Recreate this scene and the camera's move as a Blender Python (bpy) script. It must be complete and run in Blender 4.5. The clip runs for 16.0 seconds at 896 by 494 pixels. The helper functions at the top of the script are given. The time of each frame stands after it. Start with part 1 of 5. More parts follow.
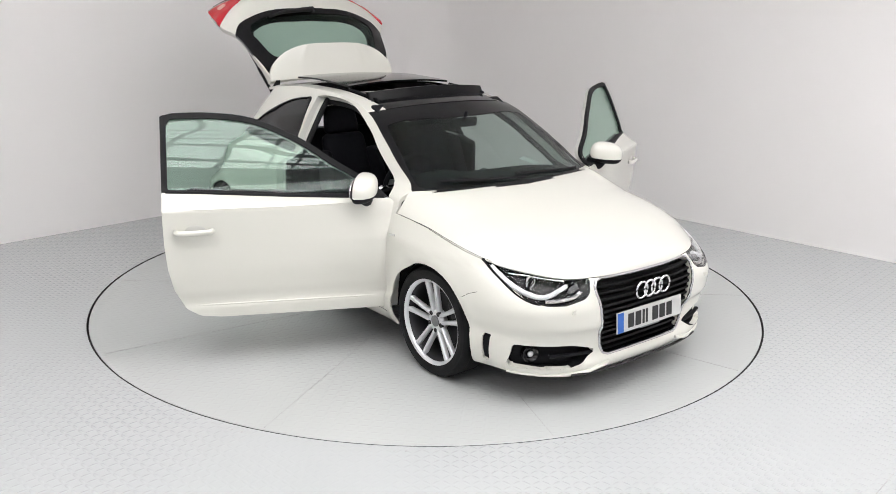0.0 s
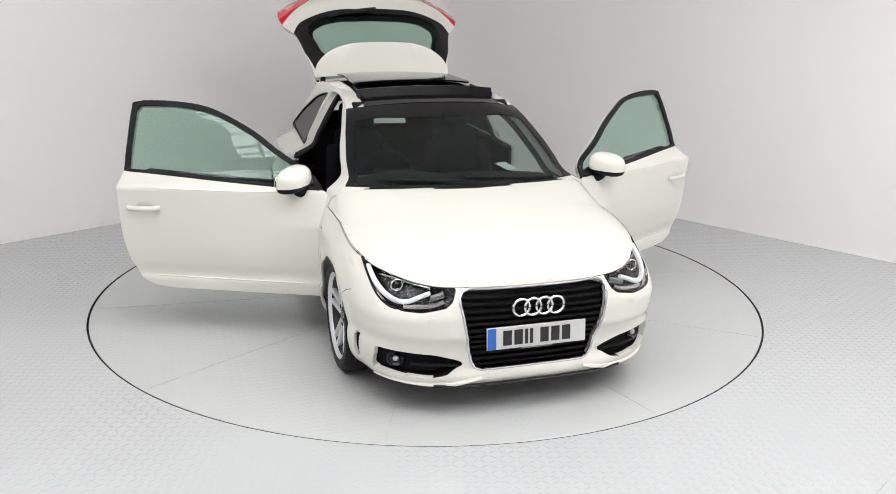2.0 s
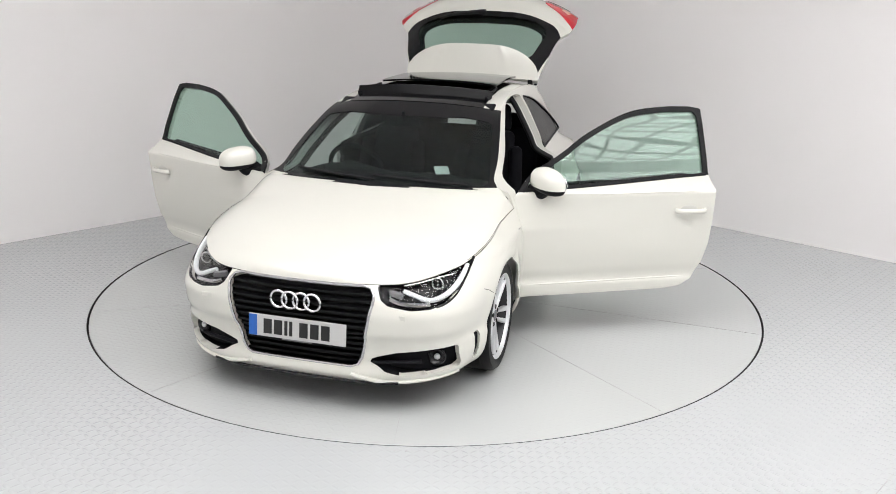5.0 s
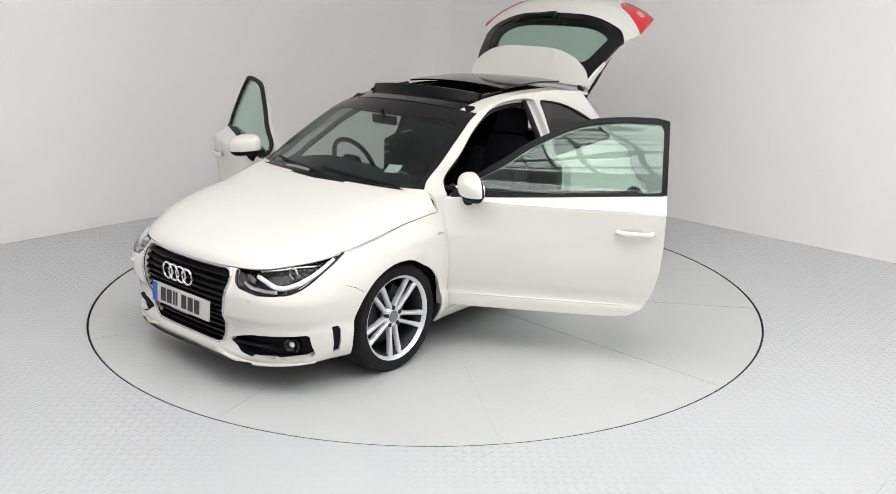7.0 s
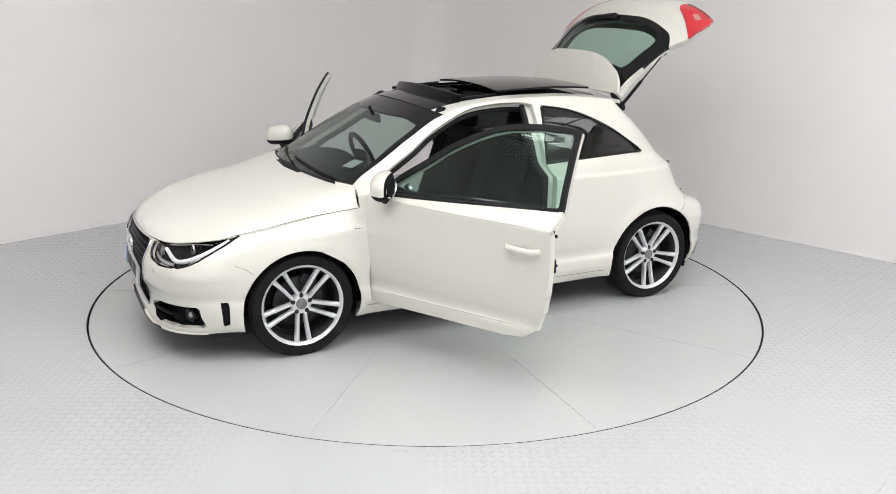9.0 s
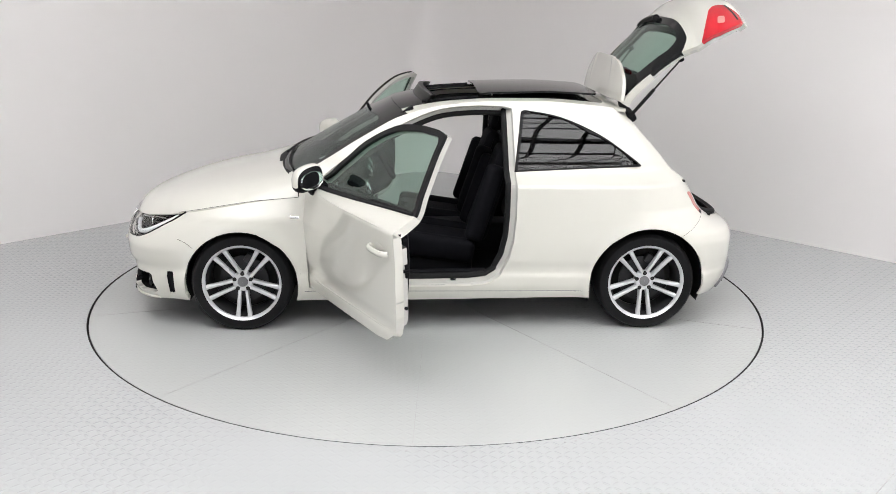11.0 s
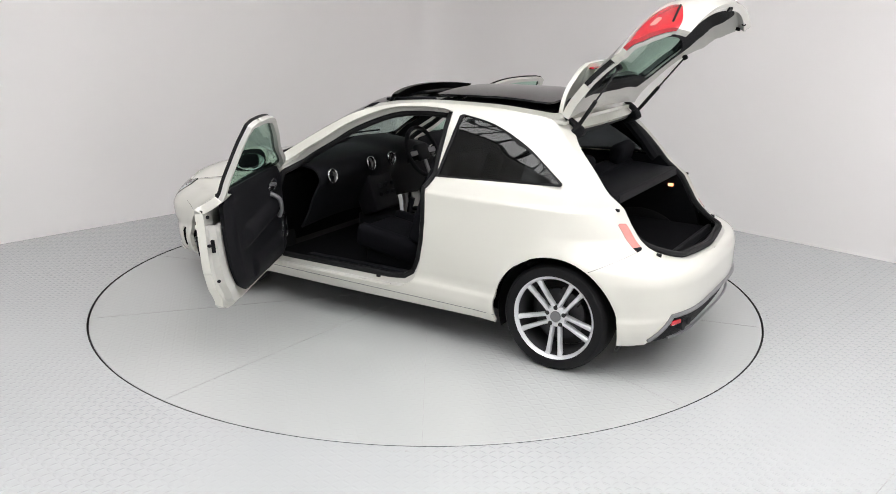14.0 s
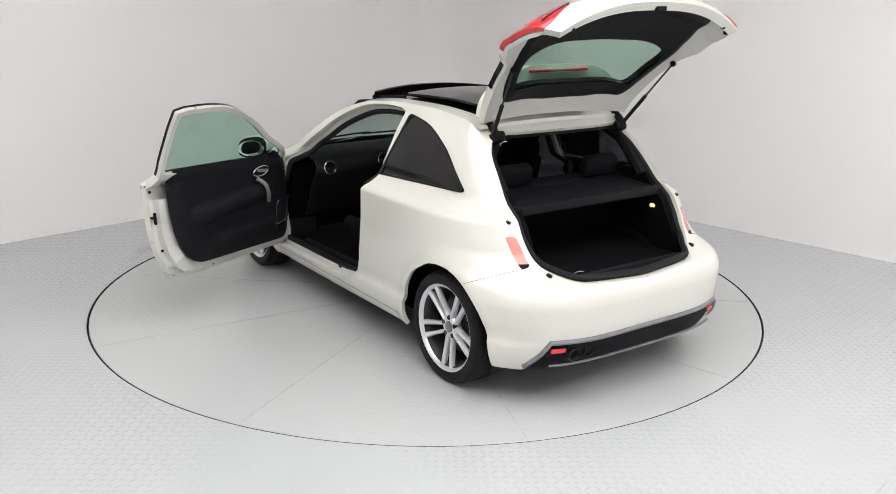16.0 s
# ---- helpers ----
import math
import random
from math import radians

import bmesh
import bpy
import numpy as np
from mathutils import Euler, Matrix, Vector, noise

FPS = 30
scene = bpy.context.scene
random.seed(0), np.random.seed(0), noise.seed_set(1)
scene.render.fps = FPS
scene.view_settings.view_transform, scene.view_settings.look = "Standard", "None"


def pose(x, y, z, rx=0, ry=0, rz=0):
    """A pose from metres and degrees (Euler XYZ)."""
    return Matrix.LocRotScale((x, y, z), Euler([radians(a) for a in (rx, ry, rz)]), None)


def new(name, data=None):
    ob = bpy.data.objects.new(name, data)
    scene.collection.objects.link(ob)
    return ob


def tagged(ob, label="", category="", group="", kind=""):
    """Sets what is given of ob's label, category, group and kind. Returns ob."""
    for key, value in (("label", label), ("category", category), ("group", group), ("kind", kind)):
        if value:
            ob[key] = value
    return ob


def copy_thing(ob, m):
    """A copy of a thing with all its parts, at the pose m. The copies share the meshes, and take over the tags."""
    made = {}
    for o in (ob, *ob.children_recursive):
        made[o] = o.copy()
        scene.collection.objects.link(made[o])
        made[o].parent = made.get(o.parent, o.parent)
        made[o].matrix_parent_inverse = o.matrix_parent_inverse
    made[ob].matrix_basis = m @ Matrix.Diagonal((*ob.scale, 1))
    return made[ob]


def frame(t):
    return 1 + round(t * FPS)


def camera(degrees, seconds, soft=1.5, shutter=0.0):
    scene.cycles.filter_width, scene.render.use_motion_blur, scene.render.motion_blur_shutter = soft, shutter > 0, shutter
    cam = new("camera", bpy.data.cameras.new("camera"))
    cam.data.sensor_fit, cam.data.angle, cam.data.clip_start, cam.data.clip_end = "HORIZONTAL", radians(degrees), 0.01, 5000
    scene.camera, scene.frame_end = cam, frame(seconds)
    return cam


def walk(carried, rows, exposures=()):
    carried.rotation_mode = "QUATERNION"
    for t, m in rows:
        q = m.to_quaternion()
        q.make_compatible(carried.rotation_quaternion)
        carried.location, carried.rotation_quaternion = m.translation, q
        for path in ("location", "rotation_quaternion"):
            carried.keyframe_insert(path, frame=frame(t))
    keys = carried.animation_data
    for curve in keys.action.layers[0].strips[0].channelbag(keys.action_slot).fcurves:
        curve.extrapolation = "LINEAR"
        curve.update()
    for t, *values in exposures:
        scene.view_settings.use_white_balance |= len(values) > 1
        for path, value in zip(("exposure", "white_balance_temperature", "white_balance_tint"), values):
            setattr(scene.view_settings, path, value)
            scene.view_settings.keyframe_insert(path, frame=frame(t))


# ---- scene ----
# camera: fixed on a stand, one row held
EYE = (0.0, -5.751, 1.967)
cam = camera(55.17, 16.0, soft=0.8)
HELD = pose(*EYE, 90 - 16.143, 0, -1.316) @ pose(0, 0, 0, 0, 0, 1.038)
walk(cam, [(0.0, HELD), (16.0, HELD)])

# world: only a faint fill reaches the closed studio
world = bpy.data.worlds.new("studio_world")
scene.world = world
world.use_nodes = True
world.node_tree.nodes["Background"].inputs[0].default_value = (0.9, 0.95, 1.0, 1)
world.node_tree.nodes["Background"].inputs[1].default_value = 0.02
scene.view_settings.exposure = 0.0
PANEL_GLOW = 4.3


# ---- materials ----
def mat(name, color, rough=0.5, metal=0.0, coat=0.0, spot=0.0, spot_scale=3.0, bump=0.0, bump_scale=200.0,
        rough_var=0.0, emit=0.0, spec=0.5):
    m = bpy.data.materials.new(name)
    m.use_nodes = True
    nt = m.node_tree
    b = nt.nodes["Principled BSDF"]
    b.inputs["Base Color"].default_value = (*color, 1)
    b.inputs["Roughness"].default_value = rough
    b.inputs["Metallic"].default_value = metal
    b.inputs["Coat Weight"].default_value = coat
    b.inputs["Coat Roughness"].default_value = 0.04
    b.inputs["Specular IOR Level"].default_value = spec
    tc = nt.nodes.new("ShaderNodeTexCoord")
    if spot or rough_var:
        n = nt.nodes.new("ShaderNodeTexNoise")
        n.inputs["Scale"].default_value = spot_scale
        n.inputs["Detail"].default_value = 6
        nt.links.new(tc.outputs["Object"], n.inputs["Vector"])
        if spot:
            mix = nt.nodes.new("ShaderNodeMix")
            mix.data_type = "RGBA"
            mix.inputs[6].default_value = (*[c * (1 - spot) for c in color], 1)
            mix.inputs[7].default_value = (*[min(1, c * (1 + spot)) for c in color], 1)
            nt.links.new(n.outputs["Fac"], mix.inputs[0])
            nt.links.new(mix.outputs[2], b.inputs["Base Color"])
        if rough_var:
            r = nt.nodes.new("ShaderNodeMapRange")
            r.inputs[3].default_value, r.inputs[4].default_value = max(0, rough - rough_var), min(1, rough + rough_var)
            nt.links.new(n.outputs["Fac"], r.inputs[0])
            nt.links.new(r.outputs[0], b.inputs["Roughness"])
    if bump:
        n2 = nt.nodes.new("ShaderNodeTexNoise")
        n2.inputs["Scale"].default_value = bump_scale
        n2.inputs["Detail"].default_value = 3
        nt.links.new(tc.outputs["Object"], n2.inputs["Vector"])
        bp = nt.nodes.new("ShaderNodeBump")
        bp.inputs["Strength"].default_value = bump
        bp.inputs["Distance"].default_value = 0.002
        nt.links.new(n2.outputs["Fac"], bp.inputs["Height"])
        nt.links.new(bp.outputs[0], b.inputs["Normal"])
    if emit:
        b.inputs["Emission Color"].default_value = (*color, 1)
        b.inputs["Emission Strength"].default_value = emit
    return m


def glass_mat(name, tint, clear, rough=0.0, gloss=0.015):
    """Thin pane: tinted see-through mixed with a mirror coat."""
    m = bpy.data.materials.new(name)
    m.use_nodes = True
    nt = m.node_tree
    nt.nodes.remove(nt.nodes["Principled BSDF"])
    tr = nt.nodes.new("ShaderNodeBsdfTransparent")
    tr.inputs[0].default_value = (*[c * clear for c in tint], 1)
    gl = nt.nodes.new("ShaderNodeBsdfGlossy")
    gl.inputs["Roughness"].default_value = rough
    lw = nt.nodes.new("ShaderNodeLayerWeight")
    lw.inputs[0].default_value = 0.5
    pw = nt.nodes.new("ShaderNodeMath")
    pw.operation = "POWER"
    pw.inputs[1].default_value = 4.0
    nt.links.new(lw.outputs["Facing"], pw.inputs[0])
    ad = nt.nodes.new("ShaderNodeMath")
    ad.operation = "MULTIPLY_ADD"
    ad.inputs[1].default_value, ad.inputs[2].default_value = 0.6, gloss
    nt.links.new(pw.outputs[0], ad.inputs[0])
    mx = nt.nodes.new("ShaderNodeMixShader")
    nt.links.new(ad.outputs[0], mx.inputs[0])
    nt.links.new(tr.outputs[0], mx.inputs[1])
    nt.links.new(gl.outputs[0], mx.inputs[2])
    nt.links.new(mx.outputs[0], nt.nodes["Material Output"].inputs[0])
    return m


def tread_plate(name, color, strength):
    """Painted steel checker plate: short raised bars in two crossing directions, worn and dusty."""
    m = mat(name, color, 0.3)
    nt = m.node_tree
    L = nt.links.new
    b = nt.nodes["Principled BSDF"]
    tc = nt.nodes.new("ShaderNodeTexCoord")

    def op(kind, a, c=None):
        n = nt.nodes.new("ShaderNodeMath")
        n.operation = kind
        for i, v in enumerate((a, c)):
            if v is None:
                continue
            if isinstance(v, (int, float)):
                n.inputs[i].default_value = v
            else:
                L(v, n.inputs[i])
        return n.outputs[0]

    sep = nt.nodes.new("ShaderNodeSeparateXYZ")
    L(tc.outputs["Object"], sep.inputs[0])
    x, y = sep.outputs[0], sep.outputs[1]
    pitch = 0.030
    bars = []
    for sx, sy, off in ((1, 1, 0.0), (1, -1, 0.5)):
        a = op("ADD", op("MULTIPLY", x, 0.7071 * sx / pitch), op("MULTIPLY", y, 0.7071 * sy / pitch))
        c = op("SUBTRACT", op("MULTIPLY", x, 0.7071 * sx / pitch), op("MULTIPLY", y, 0.7071 * sy / pitch))
        fa = op("SUBTRACT", op("FRACT", op("ADD", op("MULTIPLY", a, 0.5), off)), 0.5)
        fc = op("SUBTRACT", op("FRACT", op("ADD", op("MULTIPLY", c, 0.5), off)), 0.5)
        d = op("ADD", op("POWER", op("MULTIPLY", fa, 2.6), 2.0), op("POWER", op("MULTIPLY", fc, 7.0), 2.0))
        bars.append(op("MAXIMUM", op("SUBTRACT", 1.0, d), 0.0))
    height = op("MAXIMUM", bars[0], bars[1])
    bp = nt.nodes.new("ShaderNodeBump")
    bp.inputs["Distance"].default_value = 0.004
    worn = nt.nodes.new("ShaderNodeTexNoise")
    worn.inputs["Scale"].default_value = 0.45
    worn.inputs["Detail"].default_value = 2
    L(tc.outputs["Object"], worn.inputs["Vector"])
    span = nt.nodes.new("ShaderNodeMapRange")
    span.inputs[1].default_value, span.inputs[2].default_value = 0.40, 0.60
    span.inputs[3].default_value, span.inputs[4].default_value = strength * 0.25, strength * 1.3
    L(worn.outputs["Fac"], span.inputs[0])
    L(span.outputs[0], bp.inputs["Strength"])
    L(height, bp.inputs["Height"])
    L(bp.outputs[0], b.inputs["Normal"])
    grime = nt.nodes.new("ShaderNodeTexNoise")
    grime.inputs["Scale"].default_value = 0.8
    grime.inputs["Detail"].default_value = 1
    L(tc.outputs["Object"], grime.inputs["Vector"])
    mix = nt.nodes.new("ShaderNodeMix")
    mix.data_type = "RGBA"
    mix.inputs[6].default_value = (*[k * 0.96 for k in color], 1)
    mix.inputs[7].default_value = (*[k * 1.04 for k in color], 1)
    L(grime.outputs["Fac"], mix.inputs[0])
    L(mix.outputs[2], b.inputs["Base Color"])
    b.inputs["Roughness"].default_value = 0.21
    return m


PAINT = mat("cream_white_paint", (0.73, 0.722, 0.658), 0.28, coat=1.0, spot=0.012, spot_scale=2)
PAINT_IN = mat("white_primer_paint", (0.60, 0.594, 0.56), 0.4, coat=0.3, spot=0.03, spot_scale=6)
TRIM = mat("black_trim_plastic", (0.0065, 0.0065, 0.0085), 0.6, spot=0.15, spot_scale=20, bump=0.25, bump_scale=900, spec=0.16)
CLOTH = mat("black_seat_cloth", (0.0055, 0.0055, 0.0075), 0.75, spec=0.08, spot=0.25, spot_scale=30, bump=0.4, bump_scale=700)
CARPET = mat("black_carpet", (0.004, 0.004, 0.005), 0.95, spec=0.08, spot=0.3, spot_scale=60, bump=0.6, bump_scale=900)
GLOSSBLACK = mat("gloss_black_panel", (0.006, 0.006, 0.007), 0.10, spec=0.35, spot=0.1, spot_scale=5)
RUBBER = mat("black_rubber", (0.009, 0.009, 0.010), 0.6, spec=0.25, spot=0.2, spot_scale=15, bump=0.2, bump_scale=300)
TYRE = mat("tyre_rubber", (0.007, 0.007, 0.008), 0.55, spec=0.2, spot=0.25, spot_scale=12, bump=0.3, bump_scale=220)
ALLOY = mat("silver_alloy", (0.72, 0.73, 0.75), 0.30, metal=0.5, spot=0.05, spot_scale=9)
DARKALLOY = mat("dark_brake_metal", (0.05, 0.05, 0.054), 0.5, metal=0.7, spot=0.2, spot_scale=12)
BRIGHTTRIM = mat("brushed_bright_trim", (0.62, 0.62, 0.64), 0.25, metal=1.0, spot=0.04, spot_scale=12)
CHROME = mat("chrome", (0.8, 0.8, 0.82), 0.08, metal=1.0, spot=0.02, spot_scale=8)
SATIN = mat("satin_grey_plastic", (0.20, 0.20, 0.21), 0.4, metal=0.3, spot=0.1, spot_scale=10)
REDLENS = mat("red_lens", (0.60, 0.008, 0.020), 0.08, coat=1.0, spot=0.15, spot_scale=14)
PINKLENS = mat("pale_red_lens", (0.72, 0.30, 0.27), 0.12, coat=0.5, spot=0.15, spot_scale=30)
LAMPGREY = mat("lamp_housing_black", (0.012, 0.012, 0.014), 0.22, metal=0.1, spot=0.2, spot_scale=30)
LED = mat("running_light_white", (0.78, 0.80, 0.82), 0.25, emit=0.12, spot=0.02)
PLATEW = mat("plate_white", (0.56, 0.56, 0.55), 0.35, spot=0.02, spot_scale=30)
PLATEB = mat("plate_blue", (0.02, 0.12, 0.48), 0.35, spot=0.05, spot_scale=30)
SLATBLACK = mat("grille_black", (0.004, 0.004, 0.0045), 0.3, spec=0.15, spot=0.1, spot_scale=10)
INK = mat("plate_black_ink", (0.012, 0.012, 0.012), 0.4, spot=0.1)
PAPER = mat("white_paper", (0.8, 0.8, 0.8), 0.6, spot=0.03, spot_scale=20)
BOOTLIGHT = mat("boot_lamp_glow", (1.0, 0.42, 0.2), 0.3, emit=2.5)
GLASS_GREEN = glass_mat("green_tint_glass", (0.80, 0.95, 0.88), 0.90, gloss=0.05)
GLASS_SCREEN = glass_mat("windscreen_glass", (0.86, 0.95, 0.92), 0.85, gloss=0.03)
GLASS_DARK = glass_mat("privacy_glass", (0.75, 0.80, 0.82), 0.30, gloss=0.05)
GLASS_REAR = glass_mat("rear_window_glass", (0.80, 0.95, 0.88), 0.85)
LENS = glass_mat("clear_lens", (1, 1, 1), 0.95, gloss=0.008)
WALLPAINT = mat("white_wall_paint", (0.915, 0.893, 0.886), 0.7, spot=0.02, spot_scale=0.7, bump=0.08, bump_scale=60)
CEILPAINT = mat("pale_ceiling_paint", (0.80, 0.79, 0.79), 0.8, spot=0.1, spot_scale=0.8)
FLOORMAT = tread_plate("grey_painted_tread_plate", (0.488, 0.504, 0.508), 0.6)
DISCMAT = tread_plate("grey_painted_turntable_plate", (0.495, 0.51, 0.503), 0.2)
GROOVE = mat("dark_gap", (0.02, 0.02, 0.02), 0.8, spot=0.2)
JOINT = mat("plate_joint", (0.38, 0.38, 0.38), 0.6, spot=0.35, spot_scale=9)
PANEL = mat("light_panel", (1.0, 0.985, 0.985), 0.5, emit=PANEL_GLOW)


# ---- small geometry kit ----
def obj(name, V, F, mats, parent=None, label="", smooth=True, fm=None):
    me = bpy.data.meshes.new(name)
    me.from_pydata([tuple(map(float, v)) for v in V], [], [tuple(int(i) for i in f) for f in F])
    for m in (mats if isinstance(mats, (list, tuple)) else [mats]):
        me.materials.append(m)
    if fm is not None:
        me.polygons.foreach_set("material_index", np.array(fm, dtype=np.int32))
    if smooth:
        me.polygons.foreach_set("use_smooth", np.ones(len(me.polygons), dtype=bool))
    me.update()
    ob = new(name, me)
    if parent:
        ob.parent = parent
    return tagged(ob, label) if label else ob


def part(name, bm, material, parent, label="", smooth=False, angle=35):
    me = bpy.data.meshes.new(name)
    bmesh.ops.recalc_face_normals(bm, faces=bm.faces)
    bm.to_mesh(me)
    bm.free()
    me.materials.append(material)
    if smooth:
        me.polygons.foreach_set("use_smooth", np.ones(len(me.polygons), dtype=bool))
        me.set_sharp_from_angle(angle=radians(angle))
    ob = new(name, me)
    if parent:
        ob.parent = parent
    return tagged(ob, label) if label else ob


def box_bm(size, at=(0, 0, 0), rot=(0, 0, 0), bevel=0.0, seg=2, taper=None):
    bm = bmesh.new()
    bmesh.ops.create_cube(bm, size=1)
    bmesh.ops.scale(bm, vec=size, verts=bm.verts)
    if taper:
        for v in bm.verts:
            if v.co.z > 0:
                v.co.x *= taper[0]
                v.co.y *= taper[1]
    if bevel:
        bmesh.ops.bevel(bm, geom=bm.edges, offset=bevel, segments=seg, profile=0.5, affect="EDGES")
    bmesh.ops.transform(bm, matrix=pose(*at, *rot), verts=bm.verts)
    return bm


def join_bm(*bms):
    out = bmesh.new()
    for b in bms:
        me = bpy.data.meshes.new("tmp")
        b.to_mesh(me)
        b.free()
        out.from_mesh(me)
        bpy.data.meshes.remove(me)
    return out


def lathe_bm(profile, seg=48, axis="y", at=(0, 0, 0)):
    """Profile of (radius, offset along the axis), turned about the axis."""
    bm = bmesh.new()
    rings = []
    for r, h in profile:
        ring = []
        for i in range(seg):
            a = 2 * math.pi * i / seg
            c = (r * math.cos(a), h, r * math.sin(a)) if axis == "y" else ((h, r * math.cos(a), r * math.sin(a)) if axis == "x" else (r * math.cos(a), r * math.sin(a), h))
            ring.append(bm.verts.new((c[0] + at[0], c[1] + at[1], c[2] + at[2])))
        rings.append(ring)
    for p, q in zip(rings, rings[1:]):
        for i in range(seg):
            j = (i + 1) % seg
            bm.faces.new((p[i], p[j], q[j], q[i]))
    return bm


def tube_bm(pts, r, seg=8, closed=False, flat=1.0):
    """A round bar along a line of points; flat squeezes it along the third axis."""
    bm = bmesh.new()
    P = [Vector(p) for p in pts]
    n = len(P)
    rings = []
    up = Vector((0, 0, 1))
    for i, p in enumerate(P):
        a = P[(i - 1) % n] if (closed or i > 0) else P[0]
        b = P[(i + 1) % n] if (closed or i < n - 1) else P[-1]
        d = (b - a).normalized()
        s = d.cross(up)
        if s.length < 1e-3:
            s = d.cross(Vector((0, 1, 0)))
        s.normalize()
        u = s.cross(d)
        rr = r(i / max(1, n - 1)) if callable(r) else r
        rings.append([bm.verts.new(p + s * rr * math.cos(2 * math.pi * k / seg) + u * rr * flat * math.sin(2 * math.pi * k / seg)) for k in range(seg)])
    m = n if closed else n - 1
    for i in range(m):
        p, q = rings[i], rings[(i + 1) % n]
        for k in range(seg):
            j = (k + 1) % seg
            bm.faces.new((p[k], p[j], q[j], q[k]))
    if not closed:
        bm.faces.new(rings[0])
        bm.faces.new(rings[-1][::-1])
    return bm


def smooth_line(pts, n, closed=False):
    """Catmull-Rom line through the points, n steps to each span."""
    P = np.array(pts, float)
    m = len(P)
    out = []
    for i in range(m if closed else m - 1):
        if closed:
            a, b, c, d = P[(i - 1) % m], P[i], P[(i + 1) % m], P[(i + 2) % m]
        else:
            a, b, c, d = P[max(i - 1, 0)], P[i], P[i + 1], P[min(i + 2, m - 1)]
        for k in range(n):
            t = k / n
            out.append(0.5 * (2 * b + (c - a) * t + (2 * a - 5 * b + 4 * c - d) * t * t + (3 * b - a - 3 * c + d) * t ** 3))
    if not closed:
        out.append(P[-1])
    return np.array(out)


def rounded(pts, r, n=5):
    """Closed outline with its corners rounded by about r."""
    P = np.array(pts, float)
    m = len(P)
    out = []
    for i in range(m):
        a, b, c = P[i - 1], P[i], P[(i + 1) % m]
        u, w = a - b, c - b
        lu, lw = np.linalg.norm(u), np.linalg.norm(w)
        k = min(r, lu * 0.45, lw * 0.45)
        p, q = b + u / lu * k, b + w / lw * k
        for t in np.linspace(0, 1, n):
            out.append((1 - t) ** 2 * p + 2 * t * (1 - t) * b + t * t * q)
    return np.array(out)


def table(xs, ys):
    """Smooth monotone curve through a short table."""
    xs, ys = np.array(xs, float), np.array(ys, float)
    h = np.diff(xs)
    d = np.diff(ys) / h
    s = np.zeros(len(xs))
    s[0], s[-1] = d[0], d[-1]
    for i in range(1, len(xs) - 1):
        if d[i - 1] * d[i] > 0:
            w1, w2 = 2 * h[i] + h[i - 1], h[i] + 2 * h[i - 1]
            s[i] = (w1 + w2) / (w1 / d[i - 1] + w2 / d[i])

    def f(v):
        v = np.clip(np.asarray(v, float), xs[0], xs[-1])
        i = np.clip(np.searchsorted(xs, v) - 1, 0, len(h) - 1)
        t = (v - xs[i]) / h[i]
        return (ys[i] * (1 + 2 * t) * (1 - t) ** 2 + s[i] * h[i] * t * (1 - t) ** 2
                + ys[i + 1] * t * t * (3 - 2 * t) + s[i + 1] * h[i] * t * t * (t - 1))
    return f


def inside(Q, poly):
    """Signed distance to a closed outline, positive inside."""
    P = np.array(poly, float)
    A, B = P, np.roll(P, -1, 0)
    dist = np.full(len(Q), 1e9)
    odd = np.zeros(len(Q), bool)
    for a, b in zip(A, B):
        e = b - a
        t = np.clip(((Q - a) @ e) / max(e @ e, 1e-12), 0, 1)
        dist = np.minimum(dist, np.hypot(*(Q - a - t[:, None] * e).T))
        if a[1] != b[1]:
            hit = (a[1] > Q[:, 1]) != (b[1] > Q[:, 1])
            odd ^= hit & (Q[:, 0] < e[0] * (Q[:, 1] - a[1]) / e[1] + a[0])
    return np.where(odd, dist, -dist)


def compact(V, F):
    F = np.array(F, int).reshape(-1, 3)
    used, inv = np.unique(F, return_inverse=True)
    return V[used], inv.reshape(-1, 3)


def cut(mesh, f):
    """Cut a triangle mesh where f changes its sign: (part with f > 0, the rest)."""
    V, F = mesh
    f = np.where(np.abs(f) < 1e-6, -1e-6, f)
    pos = f > 0
    cnt = pos[F].sum(1)
    A, B = list(map(tuple, F[cnt == 3])), list(map(tuple, F[cnt == 0]))
    W = list(V)
    made = {}

    def mid(i, j):
        k = (min(i, j), max(i, j))
        if k not in made:
            t = f[i] / (f[i] - f[j])
            made[k] = len(W)
            W.append(V[i] + t * (V[j] - V[i]))
        return made[k]
    for tri in F[(cnt == 1) | (cnt == 2)]:
        p, q = [], []
        for k in range(3):
            i, j = tri[k], tri[(k + 1) % 3]
            (p if pos[i] else q).append(i)
            if pos[i] != pos[j]:
                m = mid(i, j)
                p.append(m)
                q.append(m)
        for poly, out in ((p, A), (q, B)):
            for k in range(1, len(poly) - 1):
                out.append((poly[0], poly[k], poly[k + 1]))
    W = np.array(W)
    return compact(W, A), compact(W, B)


def grid(P):
    """Triangles over an array of points (rows, columns, 3)."""
    r, c = P.shape[:2]
    i = np.arange(r * c).reshape(r, c)
    a, b, d, e = i[:-1, :-1].ravel(), i[:-1, 1:].ravel(), i[1:, 1:].ravel(), i[1:, :-1].ravel()
    return P.reshape(-1, 3), np.concatenate([np.stack([a, b, d], 1), np.stack([a, d, e], 1)])


def flip(mesh):
    return mesh[0], mesh[1][:, ::-1]


def mirror(mesh):
    return mesh[0] * [1, -1, 1], mesh[1][:, ::-1]


